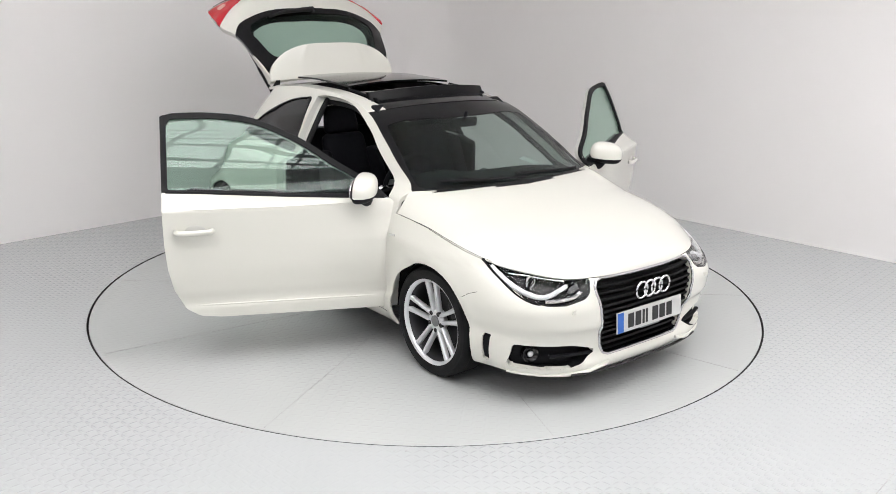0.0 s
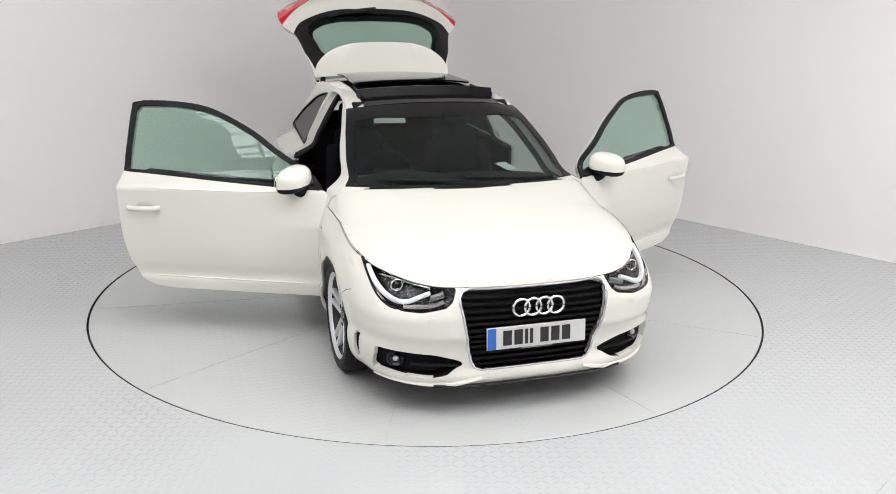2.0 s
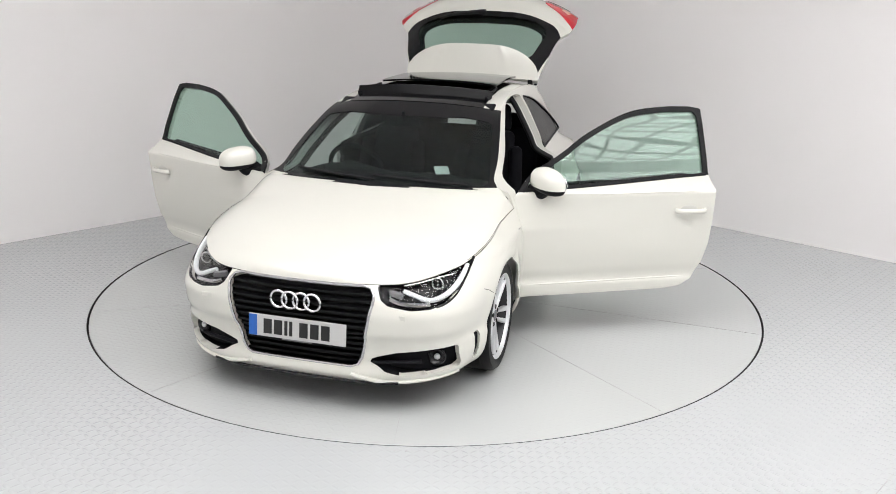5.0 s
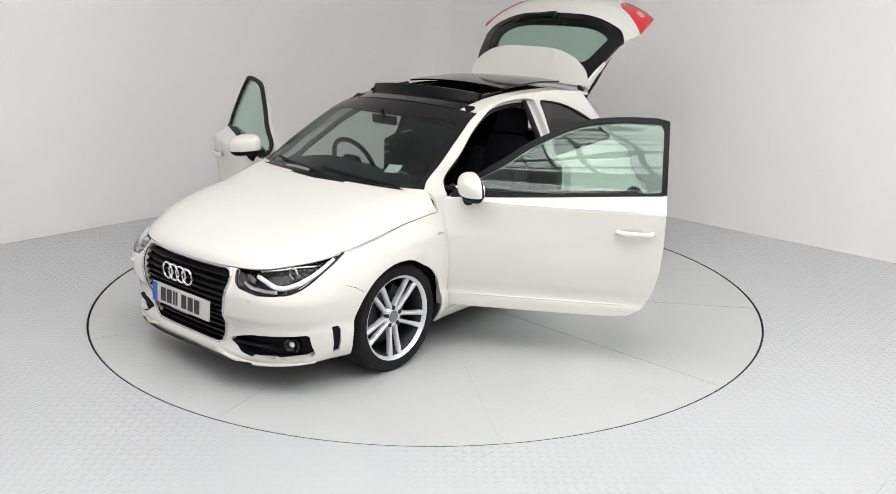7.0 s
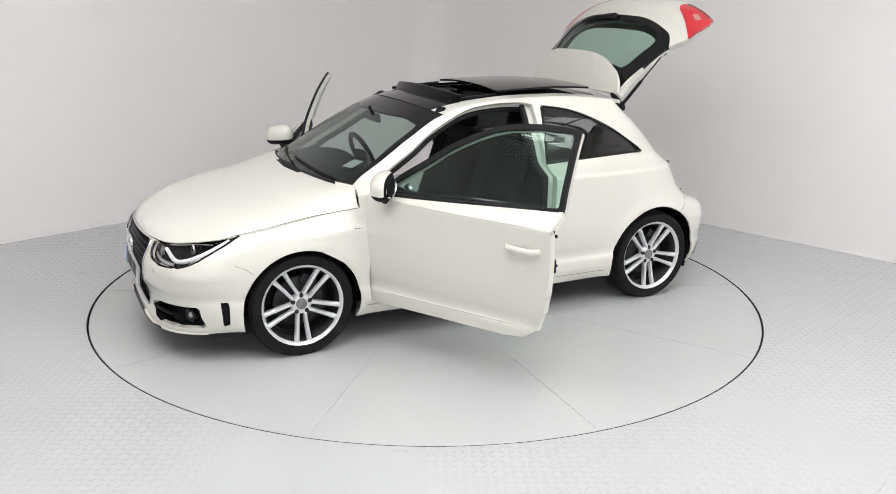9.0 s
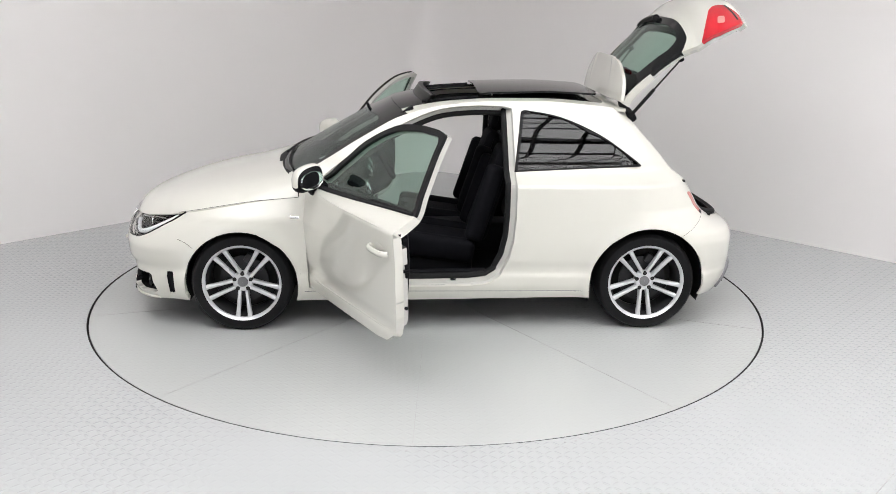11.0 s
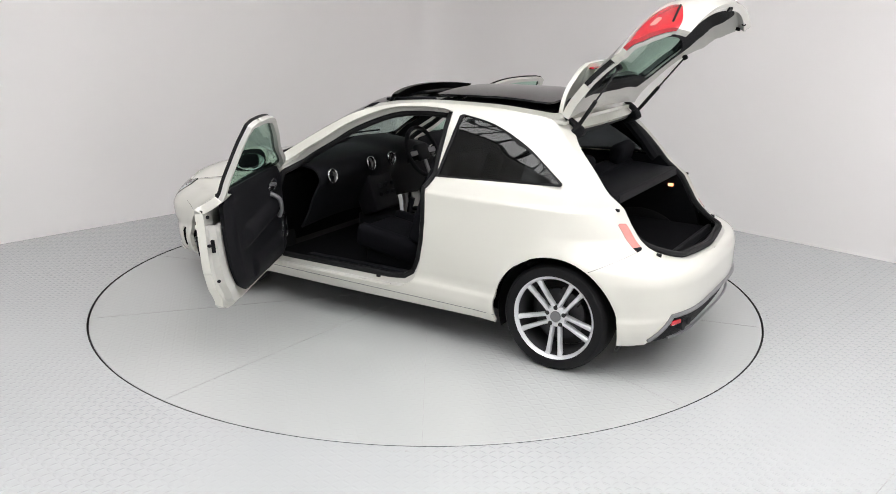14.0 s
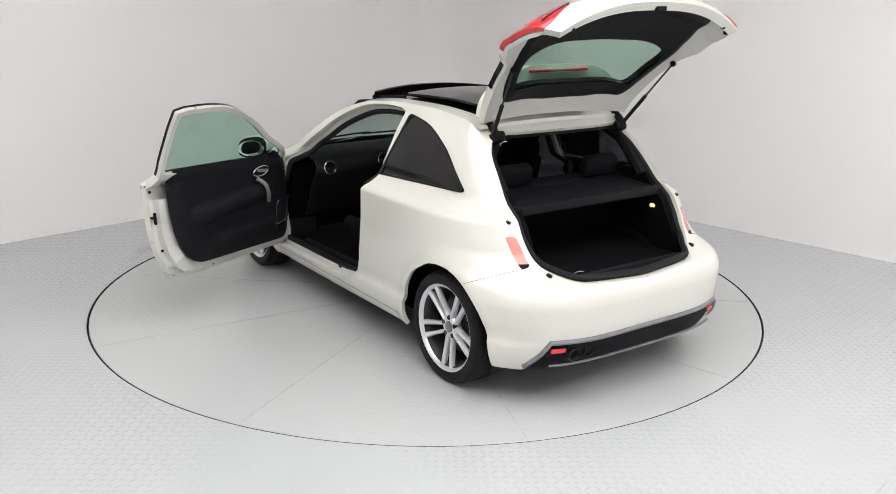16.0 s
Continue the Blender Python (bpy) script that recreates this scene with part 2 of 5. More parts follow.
def weld(*meshes):
    V, F, k = [], [], 0
    for v, t in meshes:
        V.append(v)
        F.append(t + k)
        k += len(v)
    V, F = np.concatenate(V), np.concatenate(F)
    _, first, inv = np.unique(np.round(V / 2e-4).astype(int), axis=0, return_index=True, return_inverse=True)
    inv = inv.ravel()
    F = inv[F]
    good = (F[:, 0] != F[:, 1]) & (F[:, 1] != F[:, 2]) & (F[:, 0] != F[:, 2])
    return V[first], F[good]


def normals(V, F):
    n = np.cross(V[F[:, 1]] - V[F[:, 0]], V[F[:, 2]] - V[F[:, 0]])
    N = np.zeros_like(V)
    for k in range(3):
        np.add.at(N, F[:, k], n)
    return N / np.maximum(np.linalg.norm(N, axis=1), 1e-12)[:, None]


def moved(mesh, d):
    """The surface shifted by d along its normals."""
    return mesh[0] + normals(*mesh) * d, mesh[1]


def shell(name, mesh, thick, mats, parent=None, label="", about=(0, 0, 0.6)):
    """A sheet of real thickness: outer face, inner face (second material) and a rim."""
    V, F = weld(mesh)
    N = normals(V, F)
    if ((V - about) * N).sum() < 0:
        F, N = F[:, ::-1], -N
    n = len(V)
    inner = V - N * thick
    edges = {}
    for t in F:
        for k in range(3):
            e = (t[k], t[(k + 1) % 3])
            edges[e] = edges.get(e, 0) + 1
    rim = [e for e in edges if (e[1], e[0]) not in edges]
    VV = [V, inner]
    FF = [tuple(t) for t in F] + [tuple(t[::-1] + n) for t in F]
    fm = [0] * len(F) + [min(1, len(mats) - 1)] * len(F)
    RV, k = [], 2 * n
    near = {}
    for a, b in rim:
        for i in (a, b):
            if i not in near:
                near[i] = k
                RV += [V[i], inner[i]]
                k += 2
        FF.append((near[b], near[a], near[a] + 1, near[b] + 1))
        fm.append(0)
    if RV:
        VV.append(np.array(RV))
    return obj(name, np.concatenate(VV), FF, mats, parent, label, fm=fm)


def strip_between(loops, closed=True):
    """Bands of triangles from loop to loop, all of one length."""
    P = np.array(loops, float)
    if closed:
        P = np.concatenate([P, P[:, :1]], 1)
    return grid(P)


def rim_shade(F, n, band):
    """Second material on one band of a ring of faces (dark, for the shade in the gap)."""
    one = np.asarray(F).min(1) // (n + 1)
    return (one == band).astype(int)


# ---- studio ----
def studio():
    # back corner with a rounded turn, two walls at 45 degrees, two closing walls behind the camera
    H = 4.6
    corner, far = np.array([0.013, 4.443]), 11.0
    left, right = np.array([-0.7071, -0.7071]), np.array([0.7071, -0.7071])
    r = 0.55
    line = [corner + left * far, corner + left * (r + 3), corner + left * r]
    for t in np.linspace(0, 1, 14)[1:-1]:
        p, q = corner + left * r, corner + right * r
        line.append((1 - t) ** 2 * p + 2 * t * (1 - t) * corner + t * t * q)
    line += [corner + right * r, corner + right * (r + 3), corner + right * far]

    def wall(name, pts, label, thick=0.12):
        pts = np.array(pts)
        rows = []
        for z, o in ((-0.05, 0), (H, 0), (H, thick), (-0.05, thick)):
            d = np.gradient(pts, axis=0)
            n = np.stack([-d[:, 1], d[:, 0]], 1)
            n /= np.linalg.norm(n, axis=1)[:, None]
            q = pts + n * o
            rows.append(np.column_stack([q, np.full(len(q), z)]))
        V, F = grid(np.array(rows + rows[:1]))
        return tagged(obj(name, V, F, WALLPAINT, smooth=False), label, "wall", kind="structure")
    w = wall("wall_back", line, "plain white painted studio wall with rounded corner")
    w.data.polygons.foreach_set("use_smooth", np.ones(len(w.data.polygons), dtype=bool))
    w.data.set_sharp_from_angle(angle=radians(40))
    a, b = corner + left * far, corner + right * far
    end = corner + np.array([0, -0.7071 * 2 * far])
    wall("wall_south_west", [end, a], "plain white painted studio wall")
    wall("wall_south_east", [b, end], "plain white painted studio wall")
    # floor with a round hole for the turntable
    R, out, n = 2.2415, 24.0, 160
    loops = []
    for rad, z in ((R, -0.06), (R, 0.0), (3.2, 0.0), (6.0, 0.0), (out, 0.0)):
        loops.append([(rad * math.cos(2 * math.pi * i / n), rad * math.sin(2 * math.pi * i / n), z) for i in range(n)])
    V, F = strip_between(loops)
    # the hole's side is coloured dark to stand for shade inside the gap
    fl = tagged(obj("floor", V, flip((V, F))[1], [FLOORMAT, GROOVE], smooth=False, fm=rim_shade(F, n, 0)), "light grey painted steel tread plate floor", "floor", kind="structure")
    # dark sheet added below, so the gap reads as deep shade
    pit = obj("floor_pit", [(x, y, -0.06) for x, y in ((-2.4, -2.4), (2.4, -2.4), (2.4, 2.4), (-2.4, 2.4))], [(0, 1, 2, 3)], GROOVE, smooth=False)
    tagged(pit, "dark sheet standing in for the shade in the turntable gap", "floor pit", kind="structure")
    # plate joints on the fixed floor
    for (x0, y0), (x1, y1) in (((1.60, -2.91), (3.9, -0.55)),):
        L = math.hypot(x1 - x0, y1 - y0)
        o = part("floor_joint", box_bm((L, 0.004, 0.002), ((x0 + x1) / 2, (y0 + y1) / 2, 0.0005), (0, 0, math.degrees(math.atan2(y1 - y0, x1 - x0)))), JOINT, None)
        tagged(o, "thin dark joint between floor plates", "floor joint", kind="structure")
    for k in range(18):
        a = radians(20 * k + 7)
        for o in (-0.012, 0.012):
            b = lathe_bm([(0.006, -0.001), (0.006, 0.0012), (0.0005, 0.0016)], 10, "z", (2.285 * math.cos(a + o), 2.285 * math.sin(a + o), 0))
            tagged(part("floor_screw", b, JOINT, None), "small dark screw head in the floor plate", "floor screw", kind="structure")
    c = obj("ceiling", [(x, y, H) for x, y in ((-14, -16), (14, -16), (14, 8), (-14, 8))], [(3, 2, 1, 0)], CEILPAINT, smooth=False)
    tagged(c, "pale painted studio ceiling", "ceiling", kind="structure")
    # ceiling light panels in a grid
    lamp = new("ceiling_light")
    tagged(lamp, "rectangular white glowing ceiling light panel", "ceiling light", "ceiling light grid")
    part("frame", join_bm(box_bm((0.68, 0.025, 0.06), (0, 0.19, 0)), box_bm((0.68, 0.025, 0.06), (0, -0.19, 0)),
                          box_bm((0.025, 0.355, 0.06), (0.3275, 0, 0)), box_bm((0.025, 0.355, 0.06), (-0.3275, 0, 0))), SATIN, lamp)
    part("diffuser", box_bm((0.63, 0.355, 0.02), (0, 0, 0.008)), PANEL, lamp)
    spots = [(-3.0 + 0.70 * i, -6.0 + 0.42 * j) for i in range(13) for j in range(12)]
    for k, (x, y) in enumerate(spots):
        m = pose(x, y, H - 0.06)
        if k == 0:
            lamp.matrix_basis = m
        else:
            copy_thing(lamp, m)


studio()


# ---- turntable ----
def turntable():
    base = new("turntable")
    tagged(base, "round rotating turntable of grey painted tread plate", "turntable")
    R, n = 2.2295, 160
    loops = []
    for rad, z in ((0.001, 0.0), (0.8, 0.0), (1.6, 0.0), (R - 0.004, 0.0), (R, -0.004), (R, -0.055)):
        loops.append([(rad * math.cos(2 * math.pi * i / n), rad * math.sin(2 * math.pi * i / n), z) for i in range(n)])
    V, F = strip_between(loops)
    # deck edge coloured dark too, as the gap's shade
    obj("deck", V, F, [DISCMAT, GROOVE], base, smooth=False, fm=rim_shade(F, n, 4))
    # joints between the deck's sectors
    for a0, r0, r1 in DECK_JOINTS:
        a = radians(a0)
        L = r1 - r0
        part("joint", box_bm((L, 0.0025, 0.002), ((r0 + L / 2) * math.cos(a), (r0 + L / 2) * math.sin(a), 0.0005), (0, 0, a0)), JOINT, base)
    return base


DECK_JOINTS = [(14 + 36 * k, 0.35, 2.21) for k in range(10)]
TURNTABLE = turntable()


# ---- the car: x forward, y to its left, z up, origin on the ground midway between the axles ----
car = new("car")
tagged(car, "cream white three-door hatchback with open doors and tailgate", "car")
AXLE, HUB_Z = 1.2345, 0.29
ARCH_R = {1: 0.338, -1: 0.362}

# half-widths, front and rear ends over the height
WIDTH = table([0.15, 0.20, 0.24, 0.30, 0.345, 0.372, 0.39, 0.45, 0.58, 0.70, 0.80, 0.86, 0.89, 0.904, 0.912, 0.93, 0.95, 0.97, 1.05, 1.15, 1.25, 1.31, 1.35, 1.40],
              [0.775, 0.82, 0.842, 0.856, 0.857, 0.847, 0.847, 0.856, 0.864, 0.862, 0.860, 0.860, 0.860, 0.858, 0.845, 0.803, 0.766, 0.737, 0.699, 0.647, 0.592, 0.553, 0.528, 0.48])
NOSE = table([0.15, 0.175, 0.20, 0.222, 0.25, 0.32, 0.385, 0.42, 0.52, 0.60, 0.645, 0.68, 0.75, 0.82],
             [1.965, 1.995, 2.004, 2.000, 1.985, 1.985, 2.000, 2.022, 2.025, 2.008, 1.985, 1.955, 1.90, 1.83])
TAIL = table([0.18, 0.24, 0.32, 0.42, 0.52, 0.58, 0.61, 0.63, 0.655, 0.70, 0.80, 0.97, 1.16, 1.33, 1.40],
             [-1.82, -1.85, -1.88, -1.895, -1.895, -1.883, -1.862, -1.82, -1.745, -1.685, -1.625, -1.51, -1.34, -1.13, -1.08])
X_NOSE, X_TAIL = 1.0, -1.0
RAIL = table([-1.2, -1.1, -0.9, -0.6, -0.3, 0.0, 0.27, 0.5, 0.7, 0.88], [1.315, 1.33, 1.352, 1.371, 1.369, 1.345, 1.283, 1.168, 1.048, 0.94])
SHUT = table([0.86, 1.2, 1.59, 1.75, 1.90, 2.0], [0.828, 0.790, 0.718, 0.680, 0.651, 0.650])
SILL = table([-1.9, -1.6, -0.9, 0.5, 1.5, 1.75, 2.0], [0.205, 0.205, 0.205, 0.185, 0.185, 0.165, 0.165])


def side_y(x, z):
    """Half-width of the body side at x and height z."""
    w = WIDTH(z)
    up = np.clip((z - 0.70) / 0.22, 0, 1)
    fw = np.clip((x - 0.1) / 0.8, 0, 1.3)
    bw = np.clip((-x - 0.4) / 0.8, 0, 1)
    w = w * (1 - fw ** 2 * (0.006 + 0.099 * up)) * (1 - bw ** 2 * 0.025 * up)
    for cx in (AXLE, -AXLE):
        d = np.hypot(x - cx, z - HUB_Z)
        w = w + 0.012 * np.exp(-((d - ARCH_R[1 if cx > 0 else -1] - 0.01) / 0.05) ** 2) * np.clip((0.75 - z) / 0.1, 0, 1)
    return w


def nose_form(z):
    k = np.clip((0.69 - np.asarray(z, float)) / 0.18, 0, 1)
    return 3.2 + 1.9 * k, 2.15 + 1.05 * k


def nose_point(phi, z):
    n, m = nose_form(z)
    s = np.cos(phi) ** (2 / n)
    x = X_NOSE + s * (NOSE(z) - X_NOSE)
    return x, side_y(x, z) * np.sin(phi) ** (2 / m)


def tail_point(phi, z):
    k = np.clip((z - 0.55) / 0.2, 0, 1)
    n, m = 4.6 - 2.1 * k, 3.5 + 0.4 * k
    s = np.cos(phi) ** (2 / n)
    x = X_TAIL + s * (TAIL(z) - X_TAIL)
    return x, side_y(x, z) * np.sin(phi) ** (2 / m)


def front_half():
    ph = np.linspace(0, math.pi / 2, 90)
    xs = np.linspace(X_NOSE, 0.88, 8)[1:]
    v = np.linspace(0, 1, 34)
    cols = []
    for p in ph:
        x0, _ = nose_point(p, 0.68)
        z = SILL(x0) + (SHUT(x0) - SILL(x0)) * v
        x, y = nose_point(p, z)
        cols.append(np.stack([x, y, z], 1))
    for x in xs:
        z = SILL(x) + (SHUT(x) - SILL(x)) * v
        cols.append(np.stack([np.full_like(z, x), side_y(x, z), z], 1))
    return flip(grid(np.array(cols)))


def rear_half():
    xs = np.linspace(0.88, X_TAIL, 100)
    ph = np.linspace(math.pi / 2, 0, 80)[1:]
    v = np.linspace(0, 1, 96)
    cols = []
    for x in xs:
        z = SILL(x) + (RAIL(x) - SILL(x)) * v
        cols.append(np.stack([np.full_like(z, x), side_y(x, z), z], 1))
    for p in ph:
        top = 1.335 + 0.01 * math.cos(p)
        z = 0.205 + (top - 0.205) * v
        x, y = tail_point(p, z)
        cols.append(np.stack([x, y, z], 1))
    return flip(grid(np.array(cols)))


XZ, YZ = [0, 2], [1, 2]
DOOR = np.concatenate([
    [(0.832, 0.275), (0.842, 0.45), (0.842, 0.62), (0.828, 0.80)],
    smooth_line([(0.815, 0.885), (0.655, 1.005), (0.49, 1.105), (0.33, 1.208), (0.08, 1.312), (-0.14, 1.342), (-0.33, 1.343)], 4),
    [(-0.40, 1.33), (-0.405, 1.14), (-0.41, 0.97), (-0.41, 0.72), (-0.40, 0.58), (-0.375, 0.46), (-0.325, 0.355), (-0.25, 0.305), (-0.13, 0.29)]])
WINDOW_LINE = lambda x: 0.9475 - 0.052 * x
DOOR_GLASS = np.concatenate([
    [(0.745, 0.924)], smooth_line([(0.70, 0.948), (0.485, 1.074), (0.32, 1.181), (0.08, 1.286), (-0.15, 1.317)], 4),
    [(-0.35, 1.317), (-0.372, 1.29), (-0.38, 0.980)]])
QUARTER = np.concatenate([
    [(-0.402, 0.972), (-0.452, 1.312)], smooth_line([(-0.475, 1.322), (-0.70, 1.283), (-0.93, 1.188), (-1.10, 1.078), (-1.185, 1.012)], 4),
    [(-1.18, 1.003)]])
HATCH_HOLE = rounded([(-0.6, 1.27), (0.0, 1.29), (0.46, 1.29), (0.535, 1.20), (0.575, 1.0), (0.585, 0.80), (0.55, 0.69), (0.42, 0.628), (0, 0.612), (-0.6, 0.60)], 0.06)
GRILLE = np.array([(-0.5, 0.652), (0.325, 0.650), (0.362, 0.640), (0.383, 0.615), (0.386, 0.585), (0.364, 0.47), (0.322, 0.285), (0.300, 0.248), (0.268, 0.236), (-0.5, 0.232)])
HEADLAMP = np.array([(0.392, 0.640), (0.418, 0.590), (0.452, 0.566), (0.56, 0.545), (0.645, 0.548), (0.705, 0.566), (0.742, 0.622), (0.758, 0.76), (0.58, 0.82), (0.40, 0.72)])
INTAKE = rounded([(0.345, 0.276), (0.40, 0.298), (0.49, 0.322), (0.63, 0.334), (0.752, 0.342), (0.760, 0.222), (0.66, 0.212), (0.52, 0.206), (0.44, 0.222), (0.395, 0.250)], 0.012, 4)
SLOT = rounded([(1.640, 0.370), (1.684, 0.370), (1.670, 0.222), (1.638, 0.222)], 0.008, 4)
DIFFUSER = np.array([(-0.4, 0.365), (0.40, 0.363), (0.61, 0.368), (0.715, 0.15), (-0.4, 0.15)])


def shut_gap(P, r=0.003):
    return tube_bm(P, r, 6)


def body():
    fr, rr = front_half(), rear_half()
    out = {}
    # wheel arches
    for key, cx in (("f", AXLE), ("r", -AXLE)):
        m = fr if key == "f" else rr
        d = ARCH_R[1 if cx > 0 else -1] - np.hypot(m[0][:, 0] - cx, m[0][:, 2] - HUB_Z)
        d = np.where(m[0][:, 1] > 0.3, d, -1)
        _, m = cut(m, d)
        if key == "f":
            fr = m
        else:
            rr = m
    # openings of the nose
    for key, poly, ax in (("lamp", HEADLAMP, YZ), ("grille", GRILLE, YZ), ("intake", INTAKE, YZ)):
        f = inside(fr[0][:, ax], poly)
        out[key], fr = cut(fr, np.where(fr[0][:, 0] > 1.45, f, -1))
    f = inside(fr[0][:, XZ], SLOT)
    out["slot"], fr = cut(fr, np.where(fr[0][:, 1] > 0.6, f, -1))
    # bumper apart from the wing
    x, z = fr[0][:, 0], fr[0][:, 2]
    out["bumper"], out["wing"] = cut(fr, np.where(x > AXLE, np.minimum(0.515 + 1.0 * (x - 1.47), 0.74) - z, -1))
    # side openings
    f = inside(rr[0][:, XZ], DOOR)
    out["door"], rr = cut(rr, np.where(rr[0][:, 0] > -0.6, f, -1))
    f = inside(rr[0][:, XZ], QUARTER)
    out["quarter"], rr = cut(rr, np.where(rr[0][:, 1] > 0.5, f, -1))
    f = inside(rr[0][:, YZ], HATCH_HOLE)
    _, rr = cut(rr, np.where(rr[0][:, 0] < -1.06, f, -1))
    f = inside(rr[0][:, YZ], DIFFUSER)
    out["diffuser"], rr = cut(rr, np.where(rr[0][:, 0] < -1.55, f, -1))
    f = inside(rr[0][:, YZ], rounded([(0.660, 0.838), (0.612, 0.832), (0.592, 0.700), (0.640, 0.692)], 0.01, 4))
    out["fixed_lamp"], rr = cut(rr, np.where((rr[0][:, 1] > 0.58) & (rr[0][:, 0] < -1.3), f, -1))
    x, z = rr[0][:, 0], rr[0][:, 2]
    out["tail_bumper"], out["side"] = cut(rr, np.where(x < -AXLE, 0.628 + 0.12 * (-x - 1.5) - z, -1))
    return out


B = body()
both = lambda m: weld(m, mirror(m))
shell("body_side", B["side"], 0.022, [PAINT, TRIM], car)
shell("body_side", mirror(B["side"]), 0.022, [PAINT, TRIM], car)
shell("front_wing", B["wing"], 0.012, [PAINT, TRIM], car)
shell("front_wing", mirror(B["wing"]), 0.012, [PAINT, TRIM], car)
FRONT_BUMPER = shell("front_bumper", both(B["bumper"]), 0.03, [PAINT, TRIM], car)
REAR_BUMPER = shell("rear_bumper", both(B["tail_bumper"]), 0.012, [PAINT, TRIM], car)
shell("diffuser", moved(both(B["diffuser"]), -0.012), 0.01, [TRIM, TRIM], REAR_BUMPER, "black rear diffuser insert")

# ---- bonnet ----
BONNET_MID = table([0.9, 1.05, 1.3, 1.6, 1.85, 1.95, 1.99], [0.965, 0.94, 0.889, 0.822, 0.745, 0.700, 0.656])
SCREEN_FOOT = table([0, 0.3, 0.55, 0.68, 0.72], [1.05, 1.02, 0.955, 0.90, 0.88])


def bonnet():
    edge = []
    for p in np.linspace(0.0, math.pi / 2, 90):
        x0, _ = nose_point(p, 0.68)
        z = float(SHUT(x0)) + 0.0025
        x, y = nose_point(p, z)
        edge.append((float(x), float(y) - 0.002 if y > 0.01 else float(y), z))
    for x in np.linspace(X_NOSE, 0.885, 8)[1:]:
        z = float(SHUT(x)) + 0.0025
        edge.append((x, float(side_y(x, z)) - 0.002, z))
    edge = np.array(edge)
    L = np.concatenate([[0], np.cumsum(np.linalg.norm(np.diff(edge, axis=0), axis=1))])
    s = L / L[-1]
    mid_x = np.interp(edge[:, 0], [0.885, 1.4, 1.8, 1.95, 1.99], [1.05, 1.45, 1.80, 1.935, 1.985])
    t = np.linspace(0, 1, 34)
    rows = []
    for (xb, yb, zb), xc in zip(edge, mid_x):
        zc = float(BONNET_MID(xc))
        k = np.clip((xc - 1.55) / 0.4, 0, 1)
        e = np.clip((1.30 - xc) / 0.22, 0, 1)
        a = (0.38 - 0.26 * e) * t ** 2.2 + (0.62 + 0.26 * e) * t ** (8 - 3.5 * k + 10 * e)
        rows.append(np.stack([xc + (xb - xc) * t ** 2.4, yb * t, zc + (zb - zc) * a], 1))
    return flip(grid(np.array(rows)))


BON = both(bonnet())
shell("bonnet", BON, 0.01, [PAINT, TRIM], car)



def scuttle_corner(s):
    """Painted wing corner between the bonnet's rear edge and the windscreen foot."""
    t = np.linspace(0.80, 1.0, 12)
    zb, zc = float(SHUT(0.885)), float(BONNET_MID(1.05))
    yb = float(side_y(np.array(0.885), np.array(zb)))
    a = 0.12 * t ** 2.2 + 0.88 * t ** 18
    low = np.stack([1.05 + (0.885 - 1.05) * t ** 2.4 + 0.004, s * yb * t * 0.998, zc + (zb - zc) * a - 0.004], 1)
    zp = float(RAIL(0.885))
    yp = float(side_y(np.array(0.885), np.array(zp)))
    q = t ** 2.3
    top = np.stack([1.06 + (0.885 - 1.06) * q - 0.012, s * yp * t, 0.928 + (zp - 0.928) * q + 0.004], 1)
    mid = low * 0.5 + top * 0.5 + [0.006, s * 0.006, 0.004]
    return grid(np.array([low, mid, top]))


for s in (1, -1):
    shell("wing_corner", scuttle_corner(s), 0.006, [PAINT, TRIM], car)

# ---- windscreen and roof ----
def pillar(x):
    z = RAIL(x)
    return np.stack([x, side_y(x, z), z], 1)


def screen(k0, k1, half=0.0, n=30):
    """Windscreen sheet from its foot (k = 0) to the roof edge (k = 1)."""
    ks = np.linspace(k0, k1, n)
    xa = 0.885 + (0.24 - 0.885) * ks
    A = pillar(xa)
    C = np.stack([1.06 + (0.34 - 1.06) * ks, np.zeros(n), 0.928 + 0.405 * ks + 0.055 * ks * (1 - ks)], 1)
    t = np.linspace(-1, 1, 41)
    q = np.abs(t) ** 2.3
    P = C[:, None] * (1 - q)[None, :, None] + A[:, None] * q[None, :, None]
    P[:, :, 1] = A[:, None, 1] * t[None]
    return grid(P)


SCREEN = screen(0.0, 1.0)
f = inside(np.stack([SCREEN[0][:, 1], SCREEN[0][:, 2]], 1), rounded([(-0.66, 0.943), (0.66, 0.943), (0.55, 1.235), (0.39, 1.262), (-0.39, 1.262), (-0.55, 1.235)], 0.03))
PANE, FRIT = cut(SCREEN, f)
shell("windscreen", PANE, 0.005, [GLASS_SCREEN], car, "clear windscreen with a faint green tint").visible_shadow = False
shell("windscreen_border", moved(FRIT, 0.001), 0.007, [GLOSSBLACK], car, "black border band round the windscreen")

ROOF_MID = table([-1.2, -1.1, -0.9, -0.6, -0.3, 0.0, 0.2, 0.36], [1.343, 1.352, 1.376, 1.399, 1.404, 1.392, 1.366, 1.333])


def roof_sheet(x0, x1, n=60):
    xs = np.linspace(x0, x1, n)
    t = np.linspace(-1, 1, 49)
    rows = []
    for x in xs:
        xc = x + 0.10 * max(0, (x - 0.0) / 0.24) ** 1.5
        xc = xc - 0.03 * max(0, (-x - 0.9) / 0.2)
        z1 = float(RAIL(x))
        y1 = float(side_y(x, z1))
        q = np.abs(t) ** 2.3
        rows.append(np.stack([xc + (x - xc) * q, y1 * t, float(ROOF_MID(xc)) * (1 - q) + z1 * q], 1))
    return grid(np.array(rows))


